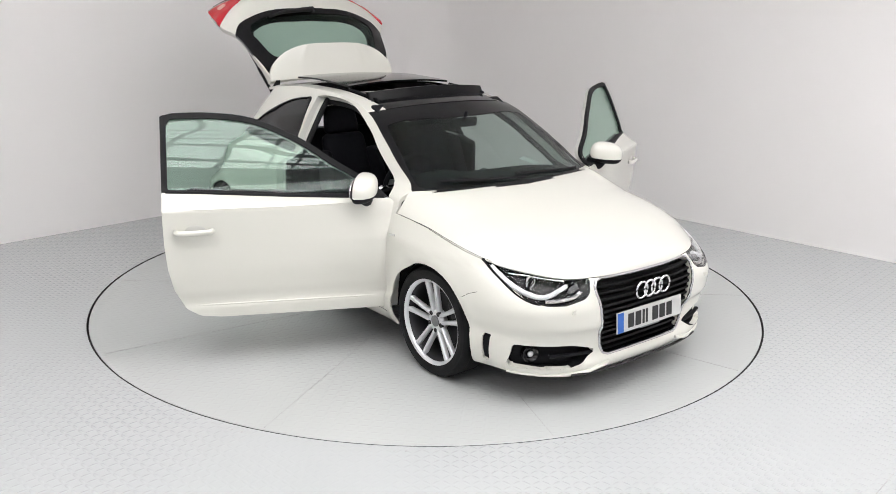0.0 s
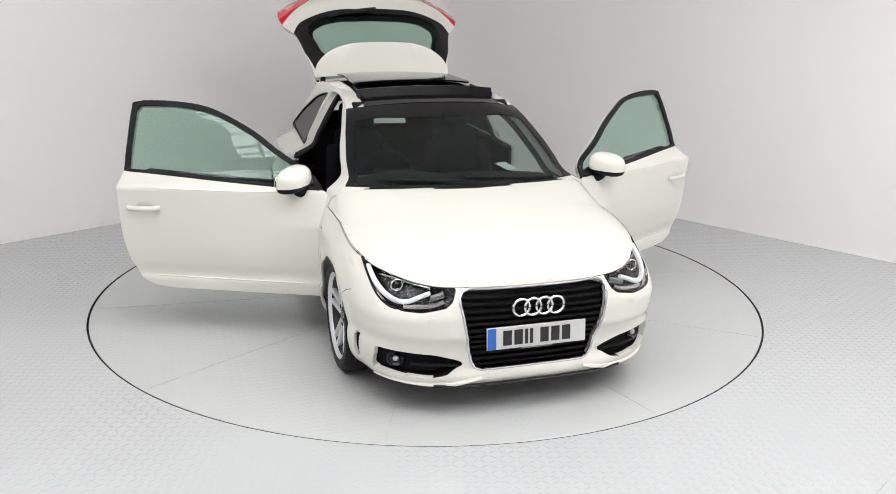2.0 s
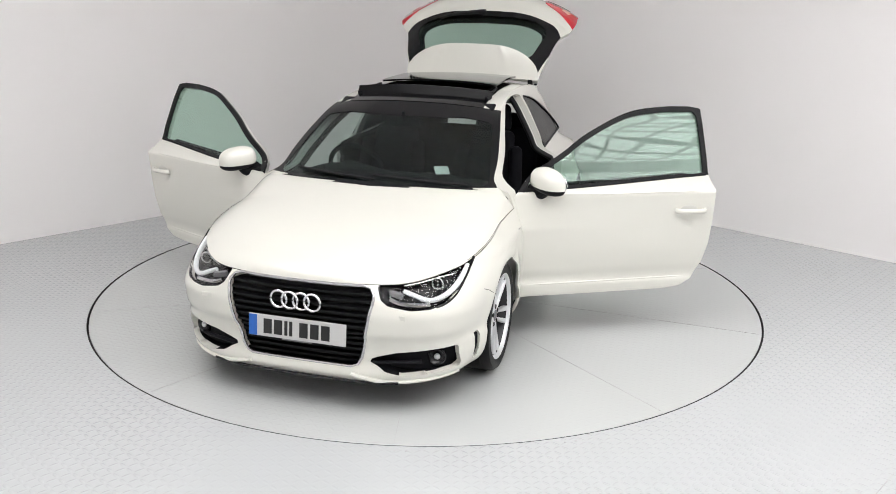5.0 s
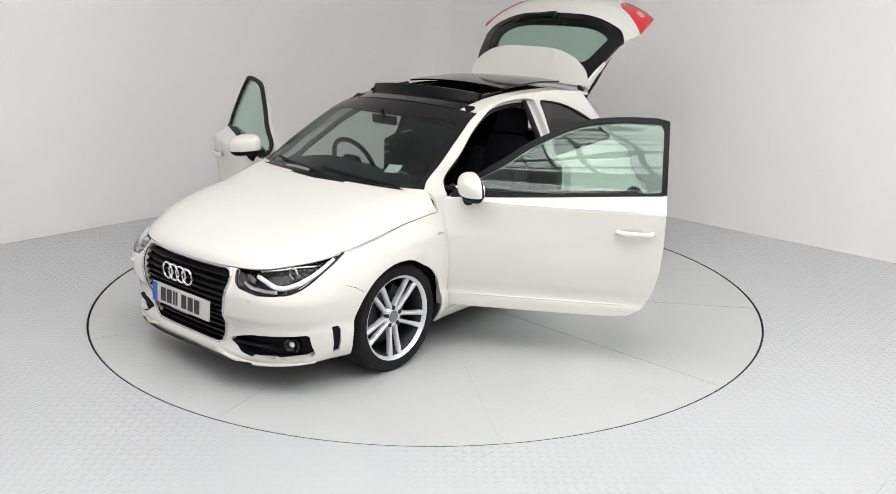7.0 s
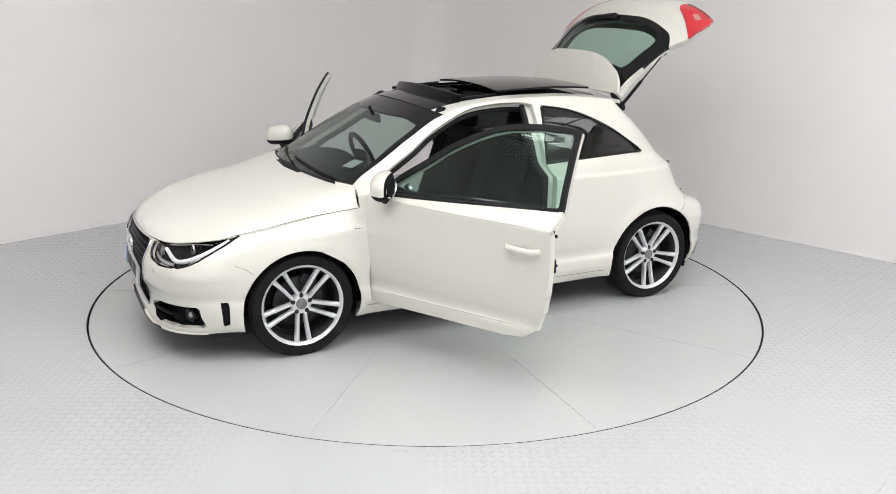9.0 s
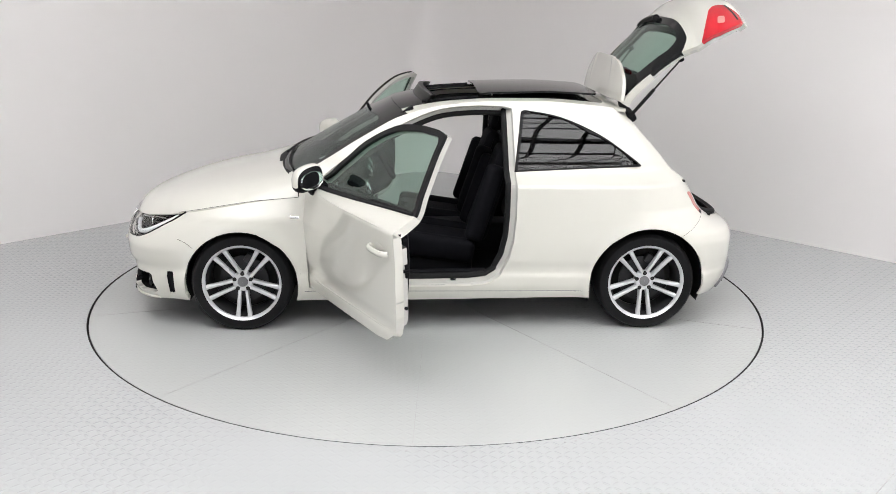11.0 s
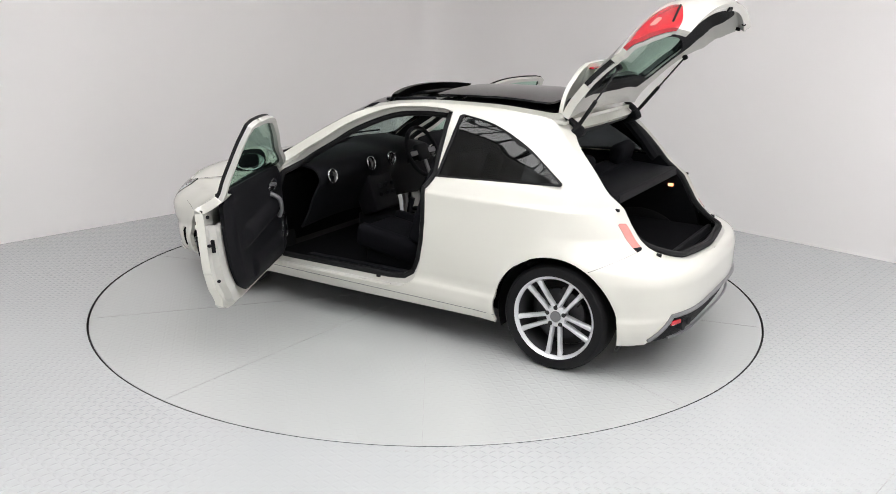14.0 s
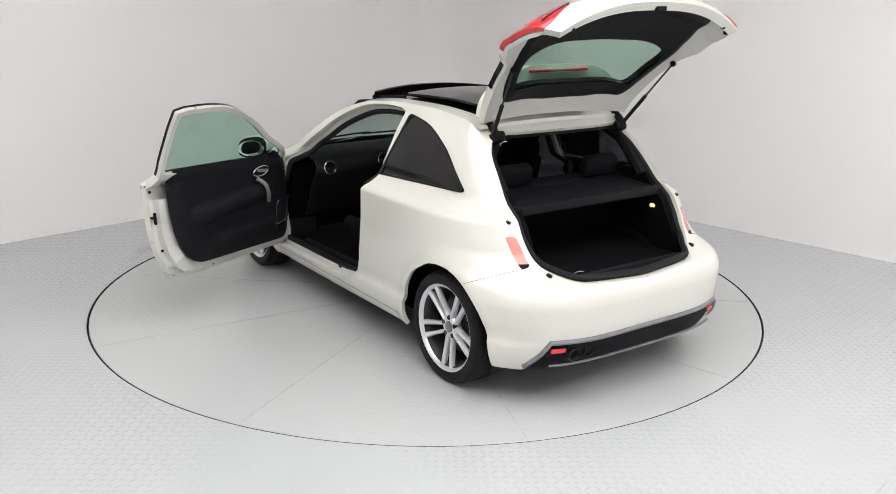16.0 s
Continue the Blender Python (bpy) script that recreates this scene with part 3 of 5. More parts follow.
ROOF = roof_sheet(0.24, -1.11)
BLACKTOP = rounded([(0.60, 0.466), (-0.05, 0.446), (-0.97, 0.415), (-1.0, 0.385), (-1.0, -0.385), (-0.97, -0.415), (-0.05, -0.446), (0.60, -0.466)], 0.02)
f = inside(ROOF[0][:, [0, 1]], BLACKTOP)
GLASSTOP, ROOFWHITE = cut(ROOF, f)
shell("roof", ROOFWHITE, 0.02, [PAINT, TRIM], car)
f = inside(GLASSTOP[0][:, [0, 1]], rounded([(0.10, 0.375), (-0.36, 0.375), (-0.36, -0.375), (0.10, -0.375)], 0.03))
_, GLASSTOP = cut(GLASSTOP, f)
shell("roof_panel", moved(GLASSTOP, 0.001), 0.015, [GLOSSBLACK, TRIM], car, "gloss black panoramic roof panel")
# tilted sliding glass, pushed back above the fixed panel
f = inside(ROOF[0][:, [0, 1]], rounded([(-0.20, 0.418), (-0.955, 0.392), (-0.955, -0.392), (-0.20, -0.418)], 0.03))
SLIDE, _ = cut(ROOF, f)
SLIDE = (SLIDE[0] + np.array([0, 0, 0.028]) + np.stack([0 * SLIDE[0][:, 0], 0 * SLIDE[0][:, 0], np.clip((-SLIDE[0][:, 0] - 0.2) * 0.03, 0, 0.03)], 1), SLIDE[1])
shell("sliding_roof_glass", SLIDE, 0.012, [GLOSSBLACK, TRIM], car, "dark tinted sliding sunroof glass pushed back")
# wind deflector
def deflector():
    n = 31
    t = np.linspace(-1, 1, n)
    x = 0.205 - 0.07 * np.abs(t) ** 2.2
    zb = 1.375 - 0.028 * np.abs(t) ** 2
    lo = np.stack([x, 0.462 * t, zb - 0.02], 1)
    hi = np.stack([x - 0.045, 0.462 * t, zb + 0.048], 1)
    back = np.stack([x - 0.075, 0.462 * t, zb + 0.046], 1)
    low2 = np.stack([x - 0.03, 0.462 * t, zb - 0.02], 1)
    V, F = grid(np.array([lo, hi, back, low2, lo]))
    d = obj("wind_deflector", V, F, SLATBLACK, car, "raised black sunroof wind deflector", smooth=False)
    for s in (1, -1):
        part("deflector_arm", tube_bm([(0.15, 0.44 * s, 1.355), (-0.02, 0.43 * s, 1.372), (-0.2, 0.42 * s, 1.385)], 0.009, 8), TRIM, d)


deflector()
# glass and trim of the sides
for s, flipside in ((1, lambda m: m), (-1, mirror)):
    q = flipside(B["quarter"])
    shell("quarter_window", moved(q, -0.004), 0.004, [GLASS_DARK], car, "dark tinted fixed quarter window").visible_shadow = False
    inner = np.array(QUARTER)
    cen = inner.mean(0)
    ring_o = smooth_line(QUARTER, 1, True)
    loops = []
    for k, d in ((0.0, 0.003), (0.022, 0.004), (0.022, -0.012)):
        nrm = cen - ring_o
        nrm /= np.linalg.norm(nrm, axis=1)[:, None]
        P = ring_o + nrm * k
        loops.append(np.stack([P[:, 0], s * (side_y(P[:, 0], P[:, 1]) + d), P[:, 1]], 1))
    V, F = strip_between(loops)
    obj("quarter_window_trim", V, F, RUBBER, car, smooth=False)


# ---- doors ----
HINGE = (0.815, 0.80)
LEFT_OPEN, RIGHT_OPEN = 62.5, 67.0


def swung(angle, s):
    """Pose of an open door: turned about a hinge line that leans with the pillar."""
    at = Matrix.Translation((0.804, 0.788 * s, 0.6))
    turn = Matrix.Rotation(radians(angle), 4, Vector((0.063, -0.042 * s, 1.0)).normalized())
    return at @ turn @ at.inverted() @ Matrix.Translation((HINGE[0], HINGE[1] * s, 0))


def offset_outline(P, d):
    """Closed outline moved inwards by d (both windings)."""
    P = np.array(P, float)
    e = np.roll(P, -1, 0) - np.roll(P, 1, 0)
    e /= np.maximum(np.linalg.norm(e, axis=1), 1e-9)[:, None]
    n = np.stack([-e[:, 1], e[:, 0]], 1)
    area = 0.5 * np.sum(P[:, 0] * np.roll(P[:, 1], -1) - np.roll(P[:, 0], -1) * P[:, 1])
    return P + n * d * (1 if area > 0 else -1)


def finer(P, step=0.02):
    out = []
    P = np.array(P, float)
    for a, b in zip(P, np.roll(P, -1, 0)):
        k = max(1, int(np.linalg.norm(b - a) / step))
        out += [a + (b - a) * i / k for i in range(k)]
    return np.array(out)


def on_side(P, d=0.0):
    P = np.array(P, float)
    return np.stack([P[:, 0], side_y(P[:, 0], P[:, 1]) + d, P[:, 1]], 1)


def door():
    """The left door, closed, with its hinge at the origin of the returned Empty."""
    d = new("door")
    hinge = Vector((HINGE[0], HINGE[1], 0))
    kids = []
    skin = B["door"]
    glass, frame_all = cut(skin, inside(skin[0][:, XZ], DOOR_GLASS))
    z, x = frame_all[0][:, 2], frame_all[0][:, 0]
    upper, lower = cut(frame_all, z - WINDOW_LINE(x))
    kids.append(shell("door_panel", lower, 0.044, [PAINT, PAINT_IN], d))
    kids.append(shell("window_frame", upper, 0.018, [RUBBER, PAINT_IN], d, "black window frame of the door"))
    kids.append(shell("window_frame_inner", moved(upper, -0.0185), 0.025, [PAINT_IN, PAINT_IN], d, "white painted inner window frame"))
    g = shell("door_glass", moved(glass, -0.014), 0.004, [GLASS_GREEN], d, "clear green tinted side window")
    g.visible_shadow = False
    kids.append(g)
    # waist seal
    xs = np.linspace(0.76, -0.39, 30)
    kids.append(part("waist_seal", tube_bm(on_side(np.stack([xs, WINDOW_LINE(xs) + 0.004], 1), 0.002), 0.008, 8), RUBBER, d))
    # pressed crease lines along the skin
    xs = np.linspace(0.72, -0.30, 30)
    for nm, zs, rr in (("lower_crease", 0.352 + 0.012 * (0.72 - xs), 0.0055), ("shoulder_crease", 0.900 + 0.004 * (0.72 - xs), 0.0035)):
        kids.append(part(nm, tube_bm(on_side(np.stack([xs, zs], 1), -0.0022), lambda t, q=rr: q * min(1, 6 * t + 0.3, 6 * (1 - t) + 0.3), 10), PAINT, d, smooth=True))
    # painted shut face round the lower door, stepped in towards the card
    edge = finer([(-0.408, 0.93), (-0.408, 0.72), (-0.398, 0.58), (-0.373, 0.46), (-0.323, 0.357), (-0.25, 0.308), (-0.13, 0.293),
                  (0.830, 0.278), (0.840, 0.45), (0.840, 0.62), (0.826, 0.80), (0.80, 0.88)], 0.03)
    loops = []
    for k, dy in ((0.0, -0.006), (0.006, -0.042), (0.030, -0.050), (0.036, -0.088), (0.115, -0.094)):
        P = offset_outline(edge, k)
        loops.append(np.column_stack([P[:, 0], side_y(edge[:, 0], edge[:, 1]) + dy, P[:, 1]]))
    SV, SF = strip_between(loops)
    low = np.asarray([(SV[t][:, 2] < 0.835).all() for t in SF])
    kids.append(obj("shut_face", SV, SF[low], PAINT_IN, d, "white painted shut face of the door", smooth=False))
    # inner card
    card_line = rounded([(0.70, 0.36), (0.765, 0.56), (0.745, 0.87), (0.70, 0.925), (-0.305, 0.972), (-0.312, 0.72), (-0.28, 0.55), (-0.21, 0.42), (-0.12, 0.385)], 0.05)
    card, _ = cut(skin, inside(skin[0][:, XZ], card_line))
    cv = card[0].copy()
    dist = inside(cv[:, XZ], card_line)
    bulge = np.clip(dist / 0.05, 0, 1)
    cv[:, 1] = side_y(cv[:, 0], cv[:, 2]) * 0.25 + 0.75 * 0.80 - 0.052 - 0.030 * bulge
    # arm rest and pocket relief
    arm = np.exp(-((cv[:, 2] - 0.69 - 0.06 * (cv[:, 0] - 0.2)) / 0.035) ** 2) * np.clip((0.62 - cv[:, 0]) / 0.1, 0, 1) * np.clip((cv[:, 0] + 0.20) / 0.1, 0, 1)
    pocket = np.exp(-((cv[:, 2] - 0.47) / 0.04) ** 2) * np.clip((0.6 - cv[:, 0]) / 0.05, 0, 1) * np.clip((cv[:, 0] + 0.05) / 0.05, 0, 1)
    cv[:, 1] -= 0.045 * arm + 0.02 * pocket
    kids.append(shell("door_card", (cv, card[1][:, ::-1]), 0.03, [TRIM, TRIM], d, "black moulded inner door panel"))
    ycard = 0.80 - 0.10
    # release handle in a satin surround, loudspeaker bezel, grab bar
    ring = [(0.46 + 0.075 * math.cos(a), ycard - 0.012, 0.845 + 0.030 * math.sin(a) + 0.006 * math.cos(a)) for a in np.linspace(0, 2 * math.pi, 25)[:-1]]
    kids.append(part("release_surround", tube_bm(ring, 0.006, 6, True), BRIGHTTRIM, d, smooth=True))
    kids.append(part("release_lever", box_bm((0.09, 0.015, 0.022), (0.475, ycard - 0.012, 0.848), (0, 8, 0), 0.006), SATIN, d, smooth=True))
    grab = smooth_line([(0.43, ycard, 0.80), (0.455, ycard - 0.045, 0.76), (0.47, ycard - 0.05, 0.70), (0.50, ycard - 0.02, 0.64)], 6)
    kids.append(part("grab_bar", tube_bm(grab, 0.014, 8), SATIN, d, smooth=True))
    sp = rounded([(0.555, 0.46), (0.675, 0.48), (0.69, 0.62), (0.595, 0.62)], 0.03, 5)
    kids.append(part("speaker_bezel", tube_bm([(x, ycard - 0.012, z) for x, z in sp], 0.0042, 6, True), BRIGHTTRIM, d, smooth=True))
    # latch and plugs on the rear edge
    kids.append(part("latch", join_bm(box_bm((0.012, 0.02, 0.07), (-0.395, 0.79, 0.70), (0, 0, 0), 0.003, 1), box_bm((0.02, 0.035, 0.014), (-0.40, 0.80, 0.705), (0, 0, 0), 0.003, 1)), TRIM, d))
    for x, z in ((-0.39, 0.86), (-0.352, 0.50), (-0.26, 0.40)):
        kids.append(part("plug", lathe_bm([(0.0005, -0.004), (0.009, -0.004), (0.009, 0.004), (0.0005, 0.004)], 12, "x", (x - 0.016, 0.795, z)), TRIM, d))
    for x in (0.02, 0.2, 0.38, 0.56):
        kids.append(part("plug", lathe_bm([(0.0005, -0.003), (0.008, -0.003), (0.008, 0.003), (0.0005, 0.003)], 12, "y", (x, 0.778, 0.325)), TRIM, d))
    # outside handle over a dished recess
    hy = lambda x, z: float(side_y(np.array(x), np.array(z)))
    h = [(x, hy(x, 0.792) + o, 0.790 + 0.008 * (x + 0.25)) for x, o in ((-0.165, 0.004), (-0.185, 0.026), (-0.24, 0.034), (-0.30, 0.034), (-0.335, 0.024), (-0.35, 0.004))]
    kids.append(part("outer_handle", tube_bm(smooth_line(h, 5), 0.0135, 10, flat=1.15), PAINT, d, "body-coloured door handle", smooth=True))
    dish = bmesh.new()
    bmesh.ops.create_uvsphere(dish, u_segments=24, v_segments=12, radius=1)
    bmesh.ops.transform(dish, matrix=Matrix.Translation((-0.25, hy(-0.25, 0.79) - 0.004, 0.795)) @ Matrix.Diagonal((0.06, 0.008, 0.032, 1)), verts=dish.verts)
    kids.append(part("handle_recess", dish, PAINT_IN, d, smooth=True))
    # mirror
    mb = bmesh.new()
    bmesh.ops.create_uvsphere(mb, u_segments=32, v_segments=20, radius=1)
    for v in mb.verts:
        x, y, z = v.co
        sx = 0.085 if x > 0 else 0.045
        v.co = ((abs(x) ** 0.8) * (1 if x > 0 else -1) * sx - 0.30 * (abs(y) ** 0.75) * (1 if y > 0 else -1) * 0.106, (abs(y) ** 0.75) * (1 if y > 0 else -1) * 0.106, (abs(z) ** 0.75) * (1 if z > 0 else -1) * (0.082 if z > 0 else 0.062) - 0.012 * y)
    MC = Vector((0.620, 0.855, 0.978))
    bmesh.ops.translate(mb, vec=MC, verts=mb.verts)
    V = np.array([v.co[:] for v in mb.verts])
    F = []
    for fc in mb.faces:
        ids = [v.index for v in fc.verts]
        F += [(ids[0], ids[k], ids[k + 1]) for k in range(1, len(ids) - 1)]
    mb.verts.index_update()
    V, F = V, np.array(F)
    back = lambda P: P[:, 0] - MC.x + 0.30 * (P[:, 1] - MC.y) + 0.026
    cap, rest = cut((V, F), np.minimum(V[:, 2] - (MC.z - 0.024), back(V)))
    under, glassp = cut(rest, back(rest[0]) + 0.002)
    toe = Matrix.Translation(MC) @ Matrix.Rotation(radians(6), 4, "Z") @ Matrix.Translation(-MC)
    mir = part("door_mirror", tube_bm(smooth_line([(0.685, 0.735, 0.925), (0.675, 0.775, 0.905), (0.655, 0.815, 0.90), (0.635, 0.84, 0.935)], 5), lambda t: 0.032 - 0.003 * t, 10), TRIM, d, "door mirror on a black foot", smooth=True)
    kids.append(mir)
    for nm, m, mt in (("mirror_cap", cap, PAINT), ("mirror_underside", under, TRIM), ("mirror_back", glassp, TRIM)):
        o = obj(nm, m[0], m[1], mt, mir)
        o.data.transform(toe)
    glassd = lathe_bm([(0.0005, 0), (0.98, 0), (1.0, 0.004)], 32, "x")
    bmesh.ops.transform(glassd, matrix=Matrix.Translation((MC.x - 0.040, MC.y, MC.z)) @ pose(0, 0, 0, 0, 0, 16) @ Matrix.Diagonal((-1, 0.092, 0.052, 1)), verts=glassd.verts)
    bmesh.ops.transform(glassd, matrix=toe, verts=glassd.verts)
    part("mirror_glass", glassd, CHROME, mir, "silvered mirror glass")
    # hinge side plates
    kids.append(part("check_strap", box_bm((0.10, 0.02, 0.035), (0.80, 0.765, 0.60), (0, 0, 20), 0.004, 1), TRIM, d))
    # the skin's parts sit about the hinge
    for o in kids:
        o.data.transform(Matrix.Translation(-hinge))
    for o in mir.children:
        o.data.transform(Matrix.Translation(-hinge))
    d.parent = car
    return d


LEFT = door()
LEFT.matrix_basis = swung(-LEFT_OPEN, 1)
tagged(LEFT, "left door standing open")


def mirror_thing(ob, m):
    """A mirror-image copy (across the car's middle) with its own meshes."""
    made = {}
    for o in (ob, *ob.children_recursive):
        c = o.copy()
        if o.data:
            c.data = o.data.copy()
            c.data.transform(Matrix.Diagonal((1, -1, 1, 1)))
            c.data.flip_normals()
        scene.collection.objects.link(c)
        c.parent = made.get(o.parent, o.parent)
        made[o] = c
    made[ob].matrix_basis = m
    return made[ob]


RIGHT = mirror_thing(LEFT, swung(RIGHT_OPEN, -1))
tagged(RIGHT, "right door standing open")

# door apertures: painted flange and black seal
for s in (1, -1):
    o0 = finer(DOOR)
    loops = []
    for k, dy in ((0.0, -0.004), (0.004, -0.045), (0.05, -0.055), (0.055, -0.075)):
        P = offset_outline(o0, k)
        base = on_side(o0, dy)
        base[:, 0], base[:, 2] = P[:, 0], P[:, 1]
        loops.append(base * [1, s, 1])
    V, F = strip_between(loops)
    obj("door_aperture", V, F, PAINT_IN, car, smooth=False)
    P = offset_outline(o0, 0.048)
    seal = on_side(o0, -0.062)
    seal[:, 0], seal[:, 2] = P[:, 0], P[:, 1]
    part("aperture_seal", tube_bm(seal * [1, s, 1], 0.019, 8, True), RUBBER, car, smooth=True)
    part("sill_plate", box_bm((0.80, 0.05, 0.012), (0.16, 0.745 * s, 0.352), (0, 1, 0), 0.004, 1), TRIM, car)
    part("sill_clip", box_bm((0.035, 0.012, 0.018), (-0.04, 0.802 * s, 0.315), (0, 0, 0), 0.004, 1), TRIM, car)
    part("striker", box_bm((0.02, 0.02, 0.03), (-0.385, 0.79 * s, 0.70), (0, 0, 0), 0.004, 1), TRIM, car)


# ---- places on the nose and tail skins ----
def nose_x(y, z):
    y, z = np.abs(np.asarray(y, float)), np.asarray(z, float)
    x = np.full(np.broadcast(y, z).shape, 1.8)
    for _ in range(12):
        n, m = nose_form(z)
        sn = np.clip((y / side_y(x, z)) ** (m / 2), 0, 1)
        x = X_NOSE + np.sqrt(1 - sn ** 2) ** (2 / n) * (NOSE(z) - X_NOSE)
    return x


def tail_x(y, z):
    y, z = np.abs(np.asarray(y, float)), np.asarray(z, float)
    k = np.clip((z - 0.55) / 0.2, 0, 1)
    n, m = 4.6 - 2.1 * k, 3.5 + 0.4 * k
    x = np.full(np.broadcast(y, z).shape, -1.4)
    for _ in range(12):
        sn = np.clip((y / side_y(x, z)) ** (m / 2), 0, 1)
        x = X_TAIL + np.sqrt(1 - sn ** 2) ** (2 / n) * (TAIL(z) - X_TAIL)
    return x


def on_nose(P, d=0.0):
    P = np.array(P, float)
    return np.stack([nose_x(P[:, 0], P[:, 1]) + d, P[:, 0], P[:, 1]], 1)


def on_tail(P, d=0.0):
    P = np.array(P, float)
    return np.stack([tail_x(P[:, 0], P[:, 1]) - d, P[:, 0], P[:, 1]], 1)


def whole(half):
    """A full outline from its right-hand half (points with y > 0, top to bottom)."""
    P = np.array([p for p in np.array(half) if p[0] > 0])
    return np.concatenate([P, P[::-1] * [-1, 1]])


# ---- wheels ----
def wheel():
    w = new("wheel")
    tyre = part("tyre", lathe_bm([(0.232, -0.10), (0.255, -0.108), (0.285, -0.108), (0.300, -0.09), (0.305, -0.06), (0.306, 0.0), (0.305, 0.06), (0.300, 0.09), (0.286, 0.106), (0.256, 0.109), (0.238, 0.104), (0.232, 0.09)], 72), TYRE, w, smooth=True)
    for h in (-0.055, -0.02, 0.02, 0.055):
        part("tread_groove", lathe_bm([(0.3065, h - 0.004), (0.3068, h), (0.3065, h + 0.004)], 64), GROOVE, tyre)
    part("barrel", lathe_bm([(0.231, -0.09), (0.205, -0.07), (0.20, 0.0), (0.208, 0.06), (0.2185, 0.085)], 72), DARKALLOY, w, "dark inner barrel of the rim", smooth=True)
    rim = part("rim", lathe_bm([(0.2185, 0.080), (0.2205, 0.090), (0.227, 0.098), (0.2365, 0.104), (0.2385, 0.100), (0.236, 0.092), (0.231, 0.088)], 72), ALLOY, w, "silver five twin-spoke alloy rim", smooth=True)
    part("brake_disc", lathe_bm([(0.0005, 0.012), (0.075, 0.014), (0.145, 0.010), (0.145, -0.01), (0.0005, -0.012)], 48), DARKALLOY, w, smooth=True)
    part("brake_drum", lathe_bm([(0.2, -0.062), (0.15, -0.06), (0.0005, -0.06)], 40), GROOVE, w)
    part("caliper", box_bm((0.06, 0.05, 0.13), (-0.12, 0.012, 0.05), (0, 20, 0), 0.012), DARKALLOY, w)
    for k in range(5):
        a = 90 + 72 * k
        for s in (-1, 1):
            bar = bmesh.new()
            # section rows from hub to rim: radius, sideways shift, half-width, front height, depth
            rows = []
            for r, off, hw, h, dp in ((0.036, 0.019, 0.0125, 0.069, 0.03), (0.085, 0.0235, 0.0110, 0.074, 0.03), (0.13, 0.0275, 0.0115, 0.080, 0.028), (0.175, 0.032, 0.0128, 0.086, 0.026), (0.205, 0.0355, 0.0145, 0.089, 0.024), (0.222, 0.0375, 0.017, 0.090, 0.02)):
                ring = []
                for dx, dy in ((-1, -1), (-0.95, 0.55), (-0.55, 1), (0.55, 1), (0.95, 0.55), (1, -1)):
                    y = h if dy == 1 else (h - 0.006 if dy > 0 else h - dp)
                    ring.append(bar.verts.new((s * off + dx * hw, y, r)))
                rows.append(ring)
            for p, q in zip(rows, rows[1:]):
                for i in range(6):
                    j = (i + 1) % 6
                    bar.faces.new((p[i], p[j], q[j], q[i]))
            bar.faces.new(rows[0])
            bar.faces.new(rows[-1][::-1])
            bmesh.ops.rotate(bar, cent=(0, 0, 0), matrix=Matrix.Rotation(radians(a - 90), 3, "Y"), verts=bar.verts)
            part("spoke", bar, ALLOY, rim, smooth=True, angle=50)
    part("hub", lathe_bm([(0.062, 0.03), (0.064, 0.055), (0.055, 0.068), (0.034, 0.070), (0.033, 0.066), (0.0005, 0.066)], 40), ALLOY, rim, smooth=True)
    part("centre_cap", lathe_bm([(0.031, 0.064), (0.030, 0.072), (0.024, 0.074), (0.0005, 0.074)], 32), SATIN, rim, smooth=True)
    for k in range(5):
        a = radians(54 + 72 * k)
        part("bolt", lathe_bm([(0.0125, 0.05), (0.0125, 0.0725), (0.009, 0.074), (0.0005, 0.070)], 12, "y", (0.051 * math.cos(a), 0, 0.051 * math.sin(a))), GROOVE, rim)
    return w


W0 = wheel()
tagged(W0, "alloy wheel with low-profile black tyre")
W0.parent = car
W0.matrix_basis = pose(AXLE, 0.732, 0.301)
for x, s, spin in ((-AXLE, 1, 38), (AXLE, -1, 6), (-AXLE, -1, 35)):
    copy_thing(W0, pose(x, 0.732 * s, 0.301, 0, 0, 0 if s > 0 else 180) @ pose(0, 0, 0, 0, spin, 0))
W0.matrix_basis = pose(AXLE, 0.732, 0.301) @ pose(0, 0, 0, 0, 36, 0)

# wheel-arch liners, floor pan and dark bulkheads
for x in (AXLE, -AXLE):
    for s in (1, -1):
        bm = bmesh.new()
        rings = []
        for y, r in ((0.785, ARCH_R[1 if x > 0 else -1]), (0.77, ARCH_R[1 if x > 0 else -1] + 0.01), (0.50, ARCH_R[1 if x > 0 else -1] + 0.01), (0.50, 0.02)):
            rings.append([bm.verts.new((x + r * math.cos(a), y * s if r > 0.1 else y * s, HUB_Z + r * math.sin(a))) for a in np.linspace(-0.35, math.pi + 0.35, 40)])
        for p, q in zip(rings, rings[1:]):
            for i in range(39):
                bm.faces.new((p[i], p[i + 1], q[i + 1], q[i]))
        part("wheel_arch_liner", bm, RUBBER, car)
part("floor_pan", box_bm((3.3, 1.0, 0.05), (0.0, 0, 0.20), (0, 0, 0), 0.01, 1), RUBBER, car)
part("cabin_floor", box_bm((1.75, 1.46, 0.06), (0.02, 0, 0.27), (0, 0, 0), 0.01, 1), CARPET, car)
part("engine_bay_block", box_bm((0.85, 0.98, 0.40), (1.35, 0, 0.42), (0, 0, 0), 0.03, 1), GROOVE, car)
part("bulkhead", box_bm((0.05, 1.40, 0.55), (0.90, 0, 0.56), (0, -12, 0)), CARPET, car)

